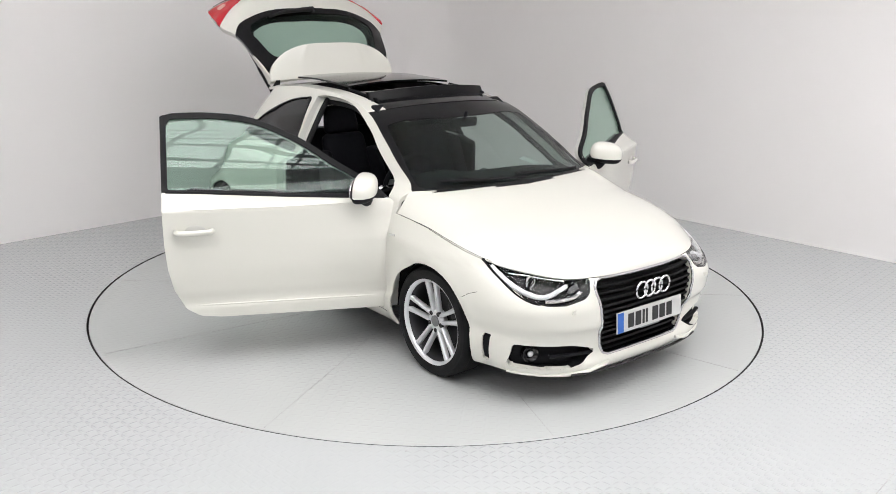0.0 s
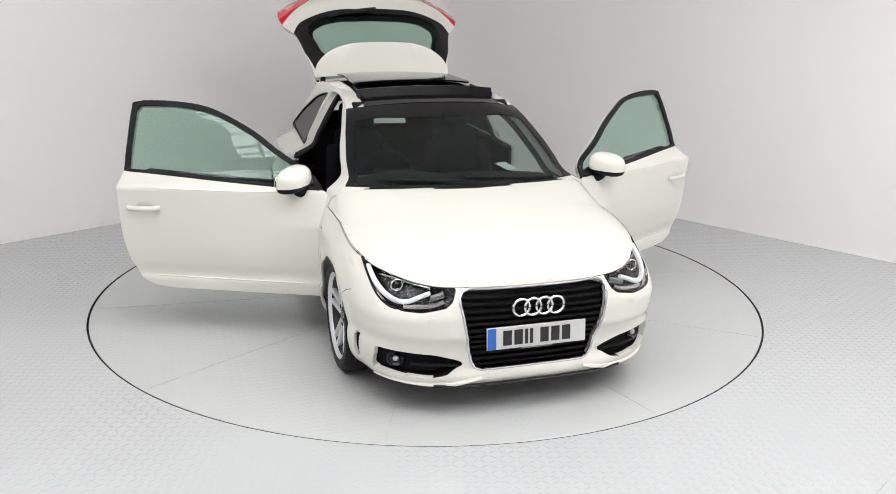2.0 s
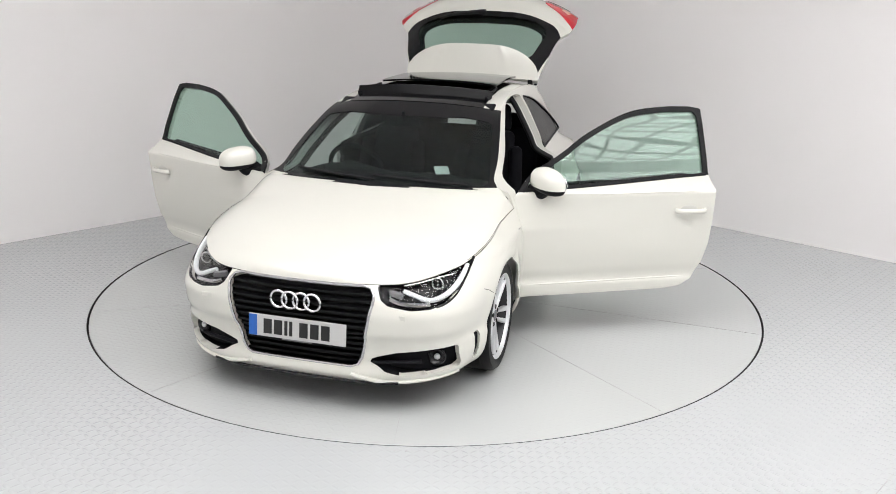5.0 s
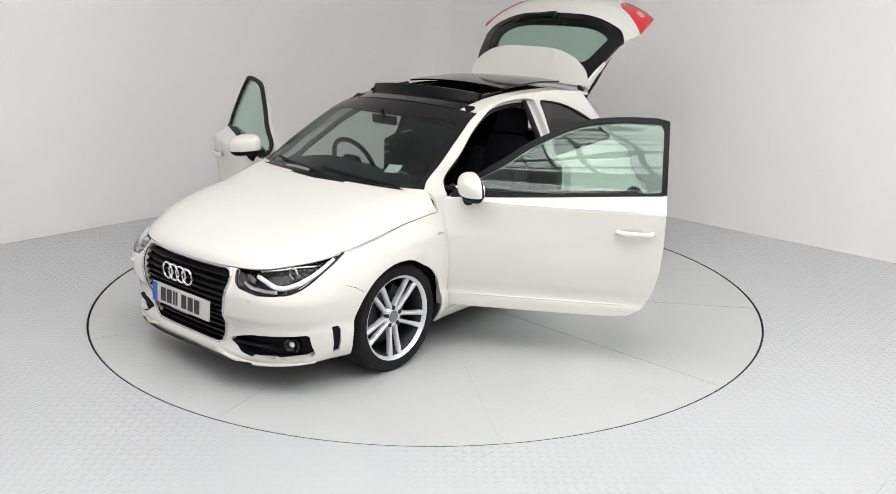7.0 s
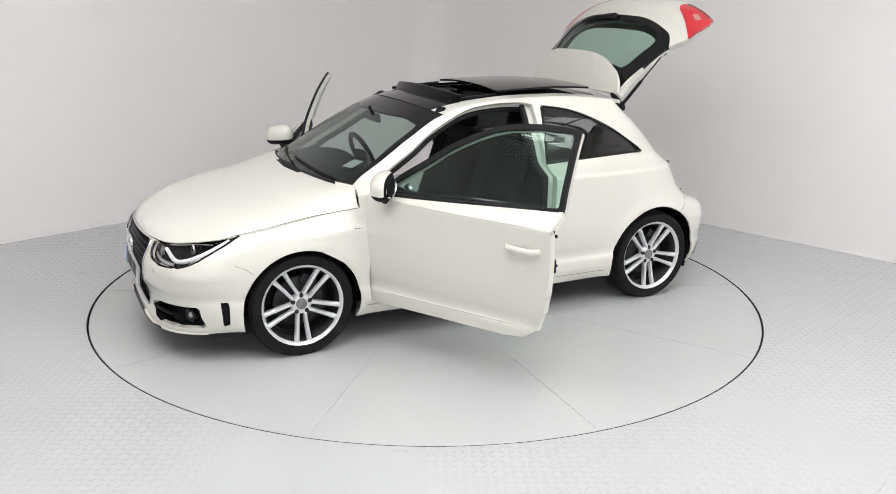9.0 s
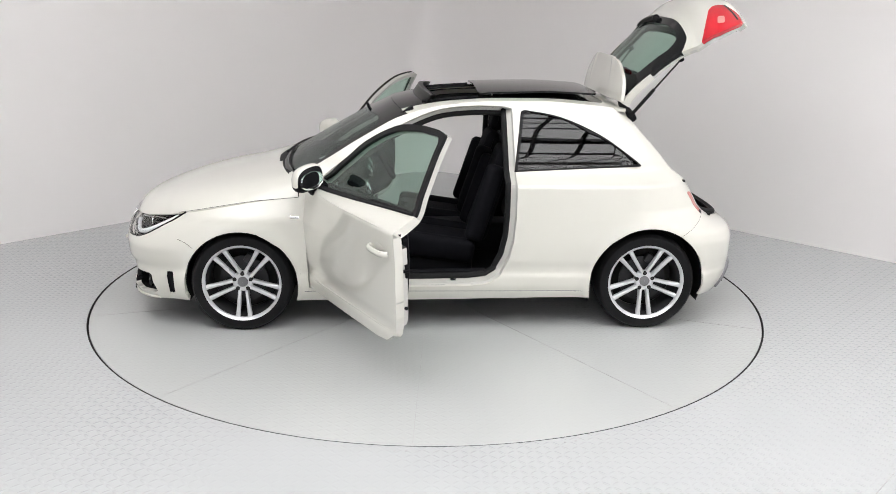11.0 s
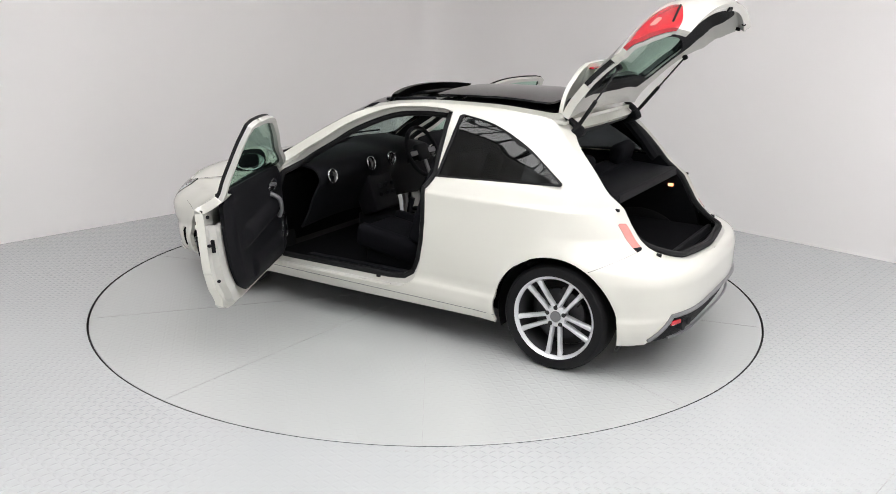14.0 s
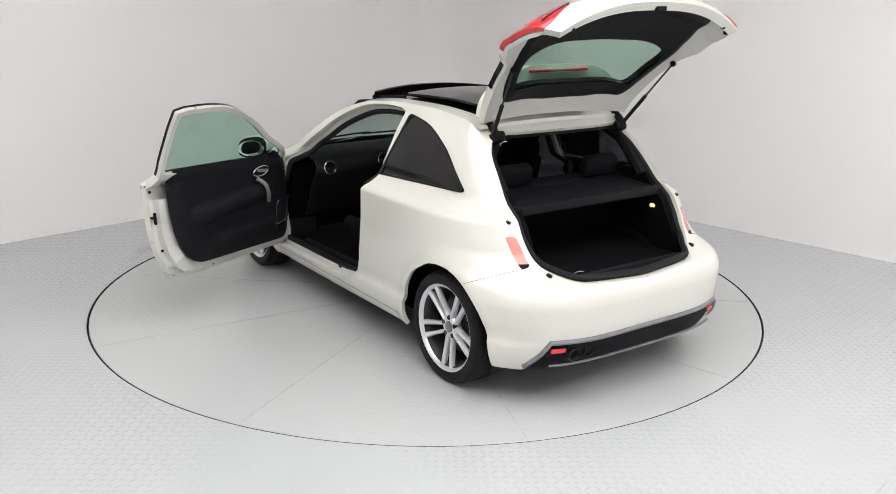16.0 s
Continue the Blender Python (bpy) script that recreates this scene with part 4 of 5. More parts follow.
# ---- front face ----
def front_face():
    g = whole(GRILLE)
    g = finer(g, 0.03)
    back = np.array([on_nose(g * k + np.array([0, 0.445 * (1 - k)]), -0.055) for k in (1.0, 0.6, 0.3, 0.02)])
    V, F = strip_between(back)
    gr = obj("grille", V, F, GROOVE, FRONT_BUMPER, "black slatted radiator grille in a chrome frame", smooth=False)
    rimline = on_nose(g, 0.0)
    wall = np.array([rimline + [0.002, 0, 0], on_nose(offset_outline(g, 0.004), -0.06)])
    V, F = strip_between(wall)
    obj("grille_surround", V, F, GLOSSBLACK, gr, smooth=False)
    part("chrome_frame", tube_bm(on_nose(offset_outline(g, 0.002), 0.001), 0.0075, 8, True), BRIGHTTRIM, gr, smooth=True)
    L = offset_outline(whole(GRILLE), 0.012)
    for k in range(13):
        z = 0.258 + 0.0318 * k
        hw = 0
        for a, b in zip(L, np.roll(L, -1, 0)):
            if (a[1] - z) * (b[1] - z) < 0:
                hw = max(hw, a[0] + (b[0] - a[0]) * (z - a[1]) / (b[1] - a[1]))
        if hw < 0.1:
            continue
        ys = np.linspace(-hw, hw, 21)
        bm = bmesh.new()
        prof = ((-0.014, -0.006), (-0.013, 0.006), (-0.034, 0.010), (-0.034, -0.010))
        rows = [[bm.verts.new((float(nose_x(y, z)) + dx, y, z + dz)) for dx, dz in prof] for y in ys]
        for p, q in zip(rows, rows[1:]):
            for i in range(4):
                j = (i + 1) % 4
                bm.faces.new((p[i], p[j], q[j], q[i]))
        part("slat", bm, SLATBLACK, gr)
    # four interlinked chrome rings
    for k in range(4):
        cy = (k - 1.5) * 0.0595
        ring = [(float(nose_x(cy, 0.558)) + 0.012 + 0.002 * (k % 2), cy + 0.042 * math.cos(a), 0.558 + 0.042 * math.sin(a)) for a in np.linspace(0, 2 * math.pi, 41)[:-1]]
        part("badge_ring", tube_bm(ring, 0.0065, 10, True), CHROME, gr, smooth=True)
    # number plate with plain bars
    px = 2.026
    plate = part("number_plate", box_bm((0.010, 0.52, 0.111), (px, 0, 0.408), (0, -5, 0), 0.004, 2), PLATEW, car, "white number plate with a blue end band and black bars")
    part("blue_band", box_bm((0.003, 0.044, 0.105), (px + 0.0055, -0.235, 0.408), (0, -5, 0)), PLATEB, plate)
    part("band_mark", box_bm((0.002, 0.024, 0.012), (px + 0.0068, -0.235, 0.378), (0, -5, 0)), PLATEW, plate)
    for y in (-0.165, -0.108, -0.066, -0.040, 0.028, 0.086, 0.144):
        w = 0.016 if y in (-0.066, -0.040) else 0.044
        part("plate_bar", box_bm((0.003, w, 0.074), (px + 0.0055, y + 0.01, 0.408), (0, -5, 0)), INK, plate)
    part("plate_strip", box_bm((0.003, 0.16, 0.008), (px + 0.0052, 0.0, 0.350), (0, -5, 0)), SATIN, plate)
    # lower lip blade
    ys = np.linspace(-0.50, 0.50, 31)
    part("splitter", tube_bm([(float(nose_x(y, 0.185)) + 0.004, y, 0.163 + 0.02 * max(0, abs(y) - 0.3)) for y in ys], 0.009, 8, flat=0.7), LAMPGREY, FRONT_BUMPER, smooth=True)
    part("under_tray", box_bm((0.5, 1.1, 0.02), (1.60, 0, 0.185)), RUBBER, FRONT_BUMPER)
    for s in (1, -1):
        M = (lambda m: m) if s > 0 else mirror
        # headlamp: lens over a dark bowl, projector and light strip
        lamp = shell("headlamp", moved(M(B["lamp"]), -0.001), 0.004, [LENS], car, "clear headlamp with white light strip")
        lamp.visible_shadow = False
        bowl = M(B["lamp"])
        bv = bowl[0].copy()
        dd = inside(np.abs(bv[:, YZ]), HEADLAMP)
        bv[:, 0] -= 0.03 + 0.06 * np.clip(dd / 0.04, 0, 1)
        bv[:, 1] -= s * 0.02
        obj("lamp_bowl", bv, bowl[1], LAMPGREY, lamp)
        edge = smooth_line(HEADLAMP[:8], 3)
        edge = edge[edge[:, 1] < 0.722]
        part("lamp_rim", tube_bm(on_nose(edge * [s, 1], -0.010), 0.008, 6), GLOSSBLACK, lamp)
        strip = smooth_line([(0.738, 0.690), (0.728, 0.642), (0.698, 0.602), (0.650, 0.580), (0.605, 0.584), (0.56, 0.602), (0.505, 0.622)], 5)
        part("indicator_block", box_bm((0.02, 0.075, 0.030), (float(nose_x(0.475, 0.606)) - 0.035, s * 0.475, 0.606), (s * -6, 0, s * -14), 0.006, 1), SATIN, lamp)
        part("light_strip", tube_bm(on_nose(strip * [s, 1], -0.028), lambda t: 0.015 - 0.004 * t, 8), LED, lamp, "white running light strip", smooth=True)
        low = smooth_line([(0.63, 0.560), (0.58, 0.561), (0.50, 0.570), (0.45, 0.588)], 4)
        part("indicator_bar", tube_bm(on_nose(low * [s, 1], -0.03), 0.010, 8), CHROME, lamp, smooth=True)
        bulb = bmesh.new()
        bmesh.ops.create_uvsphere(bulb, u_segments=20, v_segments=12, radius=0.024)
        bmesh.ops.translate(bulb, vec=(float(nose_x(0.645, 0.64)) - 0.055, s * 0.635, 0.636), verts=bulb.verts)
        part("projector", bulb, GLOSSBLACK, lamp, "round projector lens", smooth=True)
        part("projector_ring", tube_bm([(float(nose_x(0.645, 0.64)) - 0.04, s * 0.637 + 0.028 * math.cos(a), 0.637 + 0.028 * math.sin(a)) for a in np.linspace(0, 2 * math.pi, 25)[:-1]], 0.005, 6, True), CHROME, lamp, smooth=True)
        eye = smooth_line([(0.70, 0.668), (0.64, 0.664), (0.58, 0.652), (0.50, 0.640)], 4)
        part("reflector_edge", tube_bm(on_nose(eye * [s, 1], -0.035), 0.004, 6), CHROME, lamp, smooth=True)
        part("washer_cover", box_bm((0.004, 0.05, 0.022), (float(nose_x(0.52, 0.515)) + 0.001, s * 0.52, 0.515), (0, 0, s * -12), 0.0015, 1), PAINT, FRONT_BUMPER)
        # folded lip below the intake
        lip = smooth_line([(0.27, 0.204), (0.33, 0.190), (0.42, 0.170), (0.50, 0.169), (0.62, 0.176), (0.74, 0.184)], 5)
        part("bumper_lip", tube_bm(on_nose(lip * [s, 1], 0.004), lambda t: 0.017 - 0.005 * abs(2 * t - 0.8), 10, flat=0.75), PAINT, FRONT_BUMPER, smooth=True)
        # side intake with fog lamp
        im = M(B["intake"])
        it = shell("side_intake", (im[0] - [0.078, 0, 0], im[1]), 0.006, [TRIM], FRONT_BUMPER, "black bumper intake with round fog lamp")
        rim0 = finer(INTAKE, 0.02)
        V, F = strip_between(np.array([on_nose(rim0 * [s, 1], 0.0), on_nose(rim0 * [s, 1], -0.08)]))
        obj("intake_wall", V, F, TRIM, it, smooth=False)
        fx = float(nose_x(0.655, 0.275)) - 0.045
        fog = lathe_bm([(0.045, -0.05), (0.046, -0.005), (0.040, 0.0), (0.034, -0.008), (0.020, -0.016), (0.0005, -0.02)], 32, "x")
        bmesh.ops.transform(fog, matrix=pose(fx - 0.005, s * 0.655, 0.274, 0, 0, s * 18), verts=fog.verts)
        part("fog_lamp", fog, LAMPGREY, it, smooth=True)
        gl = bmesh.new()
        bmesh.ops.create_uvsphere(gl, u_segments=20, v_segments=12, radius=1)
        bmesh.ops.transform(gl, matrix=pose(fx - 0.014, s * 0.653, 0.274, 0, 0, s * 18) @ Matrix.Diagonal((0.010, 0.016, 0.016, 1)), verts=gl.verts)
        part("fog_lens", gl, ALLOY, it, smooth=True)
        fin = smooth_line([(0.37, 0.262), (0.46, 0.268), (0.54, 0.270), (0.60, 0.272)], 4)
        part("fin", tube_bm(on_nose(fin * [s, 1], -0.012), 0.013, 8, flat=0.7), TRIM, it, smooth=True)
        shell("corner_slot", moved(M(B["slot"]), -0.014), 0.01, [TRIM], FRONT_BUMPER)
        sl = finer(SLOT, 0.02)
        o1 = np.stack([sl[:, 0], s * corner_y(sl[:, 0], sl[:, 1]), sl[:, 1]], 1)
        V, F = strip_between(np.array([o1, o1 - [0.01, s * 0.02, 0]]))
        obj("slot_wall", V, F, TRIM, FRONT_BUMPER, smooth=False)
        # washer flap and wing badge
        bd = part("wing_badge", box_bm((0.055, 0.004, 0.014), (0.905, s * (float(side_y(np.array(0.905), np.array(0.715))) + 0.001), 0.715), (0, -6, 0), 0.002, 1), CHROME, car)
        # seams
        seam = [(1.60, 0.575), (1.55, 0.555), (1.515, 0.53), (1.475, 0.512)]
        P = np.array([(x, s * corner_y(np.array([x]), np.array([z]))[0], z) for x, z in seam])
        part("panel_gap", tube_bm(P, 0.0013, 6), GROOVE, car)
        xs = np.linspace(1.60, 0.885, 30)
        P = np.stack([xs, s * (corner_y(xs, SHUT(xs) + 0.001) - 0.001), SHUT(xs) + 0.001], 1)
        part("panel_gap", tube_bm(P, 0.0011, 6), GROOVE, car)
        xs = np.linspace(0.86, -0.88, 30)
        part("sill_crease", tube_bm(np.stack([xs, s * (side_y(xs, 0.255 + 0 * xs) + 0.0005), 0.255 + 0 * xs], 1), 0.0018, 6), SATIN, car)


def corner_y(x, z):
    s = np.clip((x - X_NOSE) / (NOSE(z) - X_NOSE), 0, 1)
    n, m = nose_form(z)
    return side_y(x, z) * (1 - s ** n) ** (1 / m)


def corner_yr(x, z):
    k = np.clip((z - 0.55) / 0.2, 0, 1)
    s = np.clip((x - X_TAIL) / (TAIL(z) - X_TAIL), 0, 1)
    return side_y(x, z) * (1 - s ** (4.6 - 2.1 * k)) ** (1 / (3.5 + 0.4 * k))


front_face()

# cowl, wipers
ys = np.linspace(-0.66, 0.66, 25)
V, F = grid(np.array([np.stack([SCREEN_FOOT(np.abs(ys)) + 0.035, ys, 0.938 - 0.05 * np.abs(ys) ** 2], 1), np.stack([SCREEN_FOOT(np.abs(ys)) - 0.03, ys, 0.948 - 0.03 * np.abs(ys) ** 2], 1)]))
shell("cowl", (V, F), 0.012, [TRIM], car, "black plastic scuttle below the windscreen")
for y0, y1, lift in ((0.55, -0.02, 0.0), (0.02, -0.52, 0.004)):
    pts = []
    for t in np.linspace(0, 1, 9):
        y = y0 + (y1 - y0) * t
        pts.append((float(SCREEN_FOOT(abs(y))) - 0.015 - 0.04 * t, y, 0.960 - 0.03 * y * y + 0.022 * t + lift))
    part("wiper", tube_bm(pts, 0.007, 6), RUBBER, car)


# ---- tail ----
def tail():
    hole = finer(whole(HATCH_HOLE), 0.03)
    c = np.array([0, 0.95])
    loops = []
    for k, d in ((0.0, 0.0), (0.004, -0.03), (0.03, -0.04), (0.034, -0.06)):
        loops.append(on_tail(offset_outline(hole, k), d) if k < 0.003 else np.column_stack([tail_x(hole[:, 0], hole[:, 1]) - d, offset_outline(hole, k)]))
    V, F = strip_between(loops)
    obj("tailgate_aperture", V, F, [PAINT_IN, RUBBER], car, smooth=False, fm=np.minimum(np.asarray(F).min(1) // (len(hole) + 1), 1))
    seal = np.column_stack([tail_x(hole[:, 0], hole[:, 1]) + 0.035, offset_outline(hole, 0.022)])
    part("tailgate_seal", tube_bm(seal, 0.017, 8, True), RUBBER, car, smooth=True)
    # grey frame round the diffuser, tail pipes, reflectors
    d = whole(np.array([(0.15, 0.365), (0.40, 0.363), (0.61, 0.368), (0.712, 0.205)]))
    up = finer(d, 0.03)[:-1]
    line = [p for p in up if p[1] > 0.206]
    line = sorted(line, key=lambda p: math.atan2(p[0], p[1] - 0.2))
    part("diffuser_frame", tube_bm(on_tail(np.array(line), 0.001), 0.016, 8, flat=0.8), SATIN, REAR_BUMPER, "satin grey diffuser frame", smooth=True)
    ys = np.linspace(-0.60, 0.60, 31)
    part("diffuser_blade", tube_bm([(float(tail_x(y, 0.26)) - 0.006, y, 0.238) for y in ys], 0.008, 8, flat=0.8), SATIN, REAR_BUMPER, smooth=True)
    for y in (0.475, 0.375):
        pipe = lathe_bm([(0.030, 0.10), (0.033, -0.05), (0.0335, -0.055), (0.031, -0.058), (0.028, -0.052), (0.026, 0.05), (0.0005, 0.05)], 28, "x", (-1.795, y, 0.285))
        part("tail_pipe", pipe, DARKALLOY, REAR_BUMPER, smooth=True)
    for s in (1, -1):
        M = (lambda m: m) if s > 0 else mirror
        part("reflector", box_bm((0.012, 0.080, 0.026), (float(tail_x(0.585, 0.35)) - 0.002, s * 0.568, 0.322), (0, 0, s * -math.degrees(math.atan2(float(tail_x(0.625, 0.35) - tail_x(0.545, 0.35)), 0.08))), 0.004, 1), REDLENS, REAR_BUMPER, "small red reflector")
        fl = shell("fixed_tail_lamp", moved(M(B["fixed_lamp"]), 0.002), 0.02, [PINKLENS], car, "small red fixed tail lamp beside the boot")
        V2 = M(B["fixed_lamp"])
        lo = V2[0][:, 2].min()
        foot = V2[0][V2[0][:, 2].argmin()]
        t = np.linspace(0, 1, 12)
        px, pz = foot[0] + t * (-1.43 - foot[0]), foot[2] + t * (0.606 - foot[2])
        part("panel_gap", tube_bm(np.stack([px, s * (corner_yr(px, pz) + 0.0003), pz], 1), 0.0011, 6), GROOVE, car)
        cap, _ = cut(V2, lo + 0.018 - V2[0][:, 2])
        shell("lamp_foot", moved(cap, 0.003), 0.004, [TRIM], fl)
        part("buffer", lathe_bm([(0.0005, -0.016), (0.010, -0.014), (0.012, 0.01)], 14, "x", (float(tail_x(0.53, 0.662)) - 0.0, s * 0.53, 0.664)), RUBBER, car)
        part("buffer", lathe_bm([(0.0005, -0.012), (0.008, -0.01), (0.01, 0.01)], 14, "x", (float(tail_x(0.625, 0.90)), s * 0.625, 0.90)), RUBBER, car)
        # gas strut from the aperture to the tailgate
        lo, hi = Vector((-1.13, s * 0.475, 1.25)), Vector((-1.415, s * 0.575, 1.64))
        m = lo.lerp(hi, 0.52)
        st = part("gas_strut", tube_bm([lo, m], 0.011, 10), RUBBER, car, "black tailgate gas strut", smooth=True)
        part("strut_rod", tube_bm([m, hi], 0.005, 8), DARKALLOY, st, smooth=True)
        part("strut_end", box_bm((0.03, 0.025, 0.03), tuple(hi), (0, 30, 0), 0.006, 1), TRIM, st)
        part("strut_end", box_bm((0.03, 0.025, 0.03), tuple(lo), (0, 30, 0), 0.006, 1), TRIM, st)
        part("hinge_cover", box_bm((0.10, 0.075, 0.06), (-1.145, s * 0.455, 1.262), (0, 28, s * 10), 0.018, 2), TRIM, car, smooth=True)
        # hinge arm
        arm = smooth_line([(-1.17, s * 0.47, 1.27), (-1.145, s * 0.47, 1.31), (-1.10, s * 0.47, 1.345), (-1.09, s * 0.47, 1.40), (-1.12, s * 0.47, 1.44)], 4)
        part("tailgate_hinge", tube_bm(arm, 0.020, 8), RUBBER, car, smooth=True)


tail()

# ---- tailgate, modelled shut and swung about its hinge line ----
GATE_HINGE = (-1.05, 1.368)
GATE_OPEN = 75.5
GATE_K = [0, 0.10, 0.22, 0.36, 0.48, 0.58, 0.70, 0.82, 0.92, 1.0]
GATE_X = table(GATE_K, [-1.075, -1.17, -1.30, -1.46, -1.585, -1.69, -1.785, -1.83, -1.845, -1.825])
GATE_Z = table(GATE_K, [1.352, 1.335, 1.29, 1.22, 1.155, 1.095, 1.02, 0.93, 0.85, 0.775])
GATE_W = table(GATE_K, [0.53, 0.545, 0.575, 0.605, 0.635, 0.695, 0.735, 0.73, 0.695, 0.615])


def gate_sheet():
    k = np.linspace(0, 1, 150)
    t = np.linspace(-1, 1, 151)
    q = np.abs(t) ** 2.6
    wrap = np.interp(k, [0, 0.2, 0.36, 0.48, 0.6, 0.75, 1], [0.02, 0.06, 0.11, 0.15, 0.21, 0.21, 0.14])
    drop = np.interp(k, [0, 0.2, 0.5, 1], [0.02, 0.03, 0.03, 0.0])
    X = GATE_X(k)[:, None] + wrap[:, None] * q[None]
    Z = GATE_Z(k)[:, None] - drop[:, None] * q[None]
    Y = GATE_W(k)[:, None] * t[None]
    return grid(np.stack([X, Y, Z], 2))


def tailgate():
    g = new("tailgate")
    g.parent = car
    sheet = gate_sheet()
    kw = dict(about=(-1.0, 0, 0.7))
    win_line = rounded(whole([(0.12, 1.302), (0.43, 1.288), (0.468, 1.265), (0.535, 1.165), (0.52, 1.132), (0.43, 1.129), (0.15, 1.150)]), 0.02)
    ring_line = rounded(whole([(0.15, 1.345), (0.515, 1.328), (0.60, 1.22), (0.66, 1.125), (0.60, 1.095), (0.47, 1.105), (0.15, 1.124)]), 0.03)
    lamp_line = rounded([(0.85, 1.065), (0.70, 1.04), (0.60, 1.02), (0.50, 0.995), (0.455, 0.96), (0.475, 0.90), (0.62, 0.832), (0.85, 0.797)], 0.025)
    win, rest = cut(sheet, inside(sheet[0][:, YZ], win_line))
    ring, rest = cut(rest, inside(rest[0][:, YZ], ring_line))
    lamps, rest = cut(rest, inside(np.abs(rest[0][:, YZ]) * [1, 1], lamp_line))
    kids = [shell("gate_panel", rest, 0.045, [PAINT, PAINT_IN], g, **kw),
            shell("window_surround", ring, 0.03, [GLOSSBLACK, TRIM], g, "gloss black rear window surround", **kw)]
    trim_line = rounded(whole([(0.15, 1.334), (0.45, 1.314), (0.53, 1.23), (0.59, 1.10), (0.60, 1.0), (0.58, 0.93), (0.50, 0.865), (0.30, 0.835), (0.10, 0.826)]), 0.05)
    _, inner = cut(sheet, inside(sheet[0][:, YZ], trim_line) - 0.012)
    kids.append(shell("inner_panel", moved(inner, -0.024), 0.020, [PAINT_IN], g, **kw))
    w = shell("rear_window", moved(win, -0.004), 0.004, [GLASS_REAR], g, "green tinted rear window", **kw)
    w.visible_shadow = False
    kids.append(w)
    for s in (1, -1):
        half, _ = cut(lamps, lamps[0][:, 1] * s)
        if len(half[0]) == 0:
            continue
        l = shell("tail_lamp", moved(half, 0.005), 0.024, [REDLENS, PAINT_IN], g, "glossy red tail lamp", **kw)
        kids.append(l)
        for nm, poly, mt, lb in (("indicator_lens", [(0.60, 0.962), (0.66, 0.970), (0.675, 0.935), (0.615, 0.928)], PINKLENS, "pale indicator window"),
                                 ("lens_rib", [(0.47, 0.912), (0.66, 0.868), (0.66, 0.858), (0.475, 0.900)], GLOSSBLACK, "")):
            bit, _ = cut(half, inside(np.abs(half[0][:, YZ]), rounded(poly, 0.012, 4)))
            if len(bit[0]):
                o = shell(nm, moved(bit, 0.0075), 0.003, [mt], l, lb, **kw)
                o.data.transform(Matrix.Translation((-GATE_HINGE[0], 0, -GATE_HINGE[1])))
    # inner trim round the window and over the lower half
    tr, _ = cut(sheet, inside(sheet[0][:, YZ], trim_line))
    _, tr = cut(tr, inside(tr[0][:, YZ], rounded(whole([(0.12, 1.296), (0.42, 1.282), (0.455, 1.258), (0.512, 1.172), (0.50, 1.143), (0.42, 1.140), (0.15, 1.160)]), 0.03)))
    dist = inside(tr[0][:, YZ], trim_line)
    N = normals(*tr)
    if ((tr[0] - np.array([-1.0, 0, 0.7])) * N).sum() < 0:
        N = -N
    trv = tr[0] - N * (0.038 + 0.022 * np.clip(dist / 0.03, 0, 1))[:, None]
    kids.append(shell("inner_trim", (trv, tr[1]), 0.006, [TRIM, TRIM], g, "black inner trim of the tailgate", **kw))
    cup = box_bm((0.02, 0.06, 0.03), (-1.765, -0.08, 0.90), (0, 15, 0), 0.006, 1)
    kids.append(part("pull_cup", cup, SATIN, g))
    kids.append(part("lock", box_bm((0.03, 0.08, 0.05), (-1.79, 0.0, 0.80), (0, 10, 0), 0.008, 1), TRIM, g))
    for s in (1, -1):
        kids.append(part("bump_stop", lathe_bm([(0.0005, -0.008), (0.014, -0.006), (0.014, 0.012)], 14, "x", (-1.655, s * 0.63, 0.845)), RUBBER, g))
        kids.append(part("bump_stop", lathe_bm([(0.0005, -0.008), (0.012, -0.006), (0.012, 0.012)], 14, "x", (-1.70, s * 0.53, 0.80)), RUBBER, g))
        kids.append(part("plate_lamp", box_bm((0.02, 0.05, 0.02), (-1.842, s * 0.10, 0.90), (0, 0, 0), 0.005, 1), SATIN, g))
    # rear wiper folded along the glass foot
    wp = smooth_line([(-1.625, 0.02, 1.150), (-1.622, -0.06, 1.152), (-1.60, -0.25, 1.150), (-1.565, -0.36, 1.150)], 4)
    kids.append(part("rear_wiper", tube_bm(wp, lambda t: 0.024 - 0.016 * t, 8), RUBBER, g, smooth=True))
    hub = bmesh.new()
    bmesh.ops.create_uvsphere(hub, u_segments=16, v_segments=10, radius=0.022)
    bmesh.ops.translate(hub, vec=(-1.615, 0.01, 1.150), verts=hub.verts)
    kids.append(part("wiper_hub", hub, RUBBER, g, smooth=True))
    # roof spoiler, overhanging the window
    k = np.linspace(0, 1, 26)
    t = np.linspace(-1, 1, 61)
    q = np.abs(t) ** 2.4
    ridge = 0.006 * np.exp(-((np.abs(t) - 0.52) / 0.05) ** 2)
    X = -1.062 - (0.255 * k)[:, None] * (1 - 0.28 * np.abs(t)[None] ** 3.6)
    Y = (0.535 - 0.11 * k ** 2.6)[:, None] * t[None]
    Z = 1.385 + (0.018 * k)[:, None] - (0.035 * q)[None] * (1 - 0.2 * k)[:, None] + ridge[None] * np.clip(k * 1.6 - 0.3, 0, 1)[:, None]
    kids.append(shell("spoiler", grid(np.stack([X, Y, Z], 2)), 0.022, [PAINT, PAINT], g, "body-coloured roof spoiler", about=(-1.15, 0, 0.7)))
    kids.append(part("brake_light", box_bm((0.012, 0.42, 0.034), (-1.290, 0, 1.366), (0, 20, 0), 0.004, 1), REDLENS, g, "red high-level brake light"))
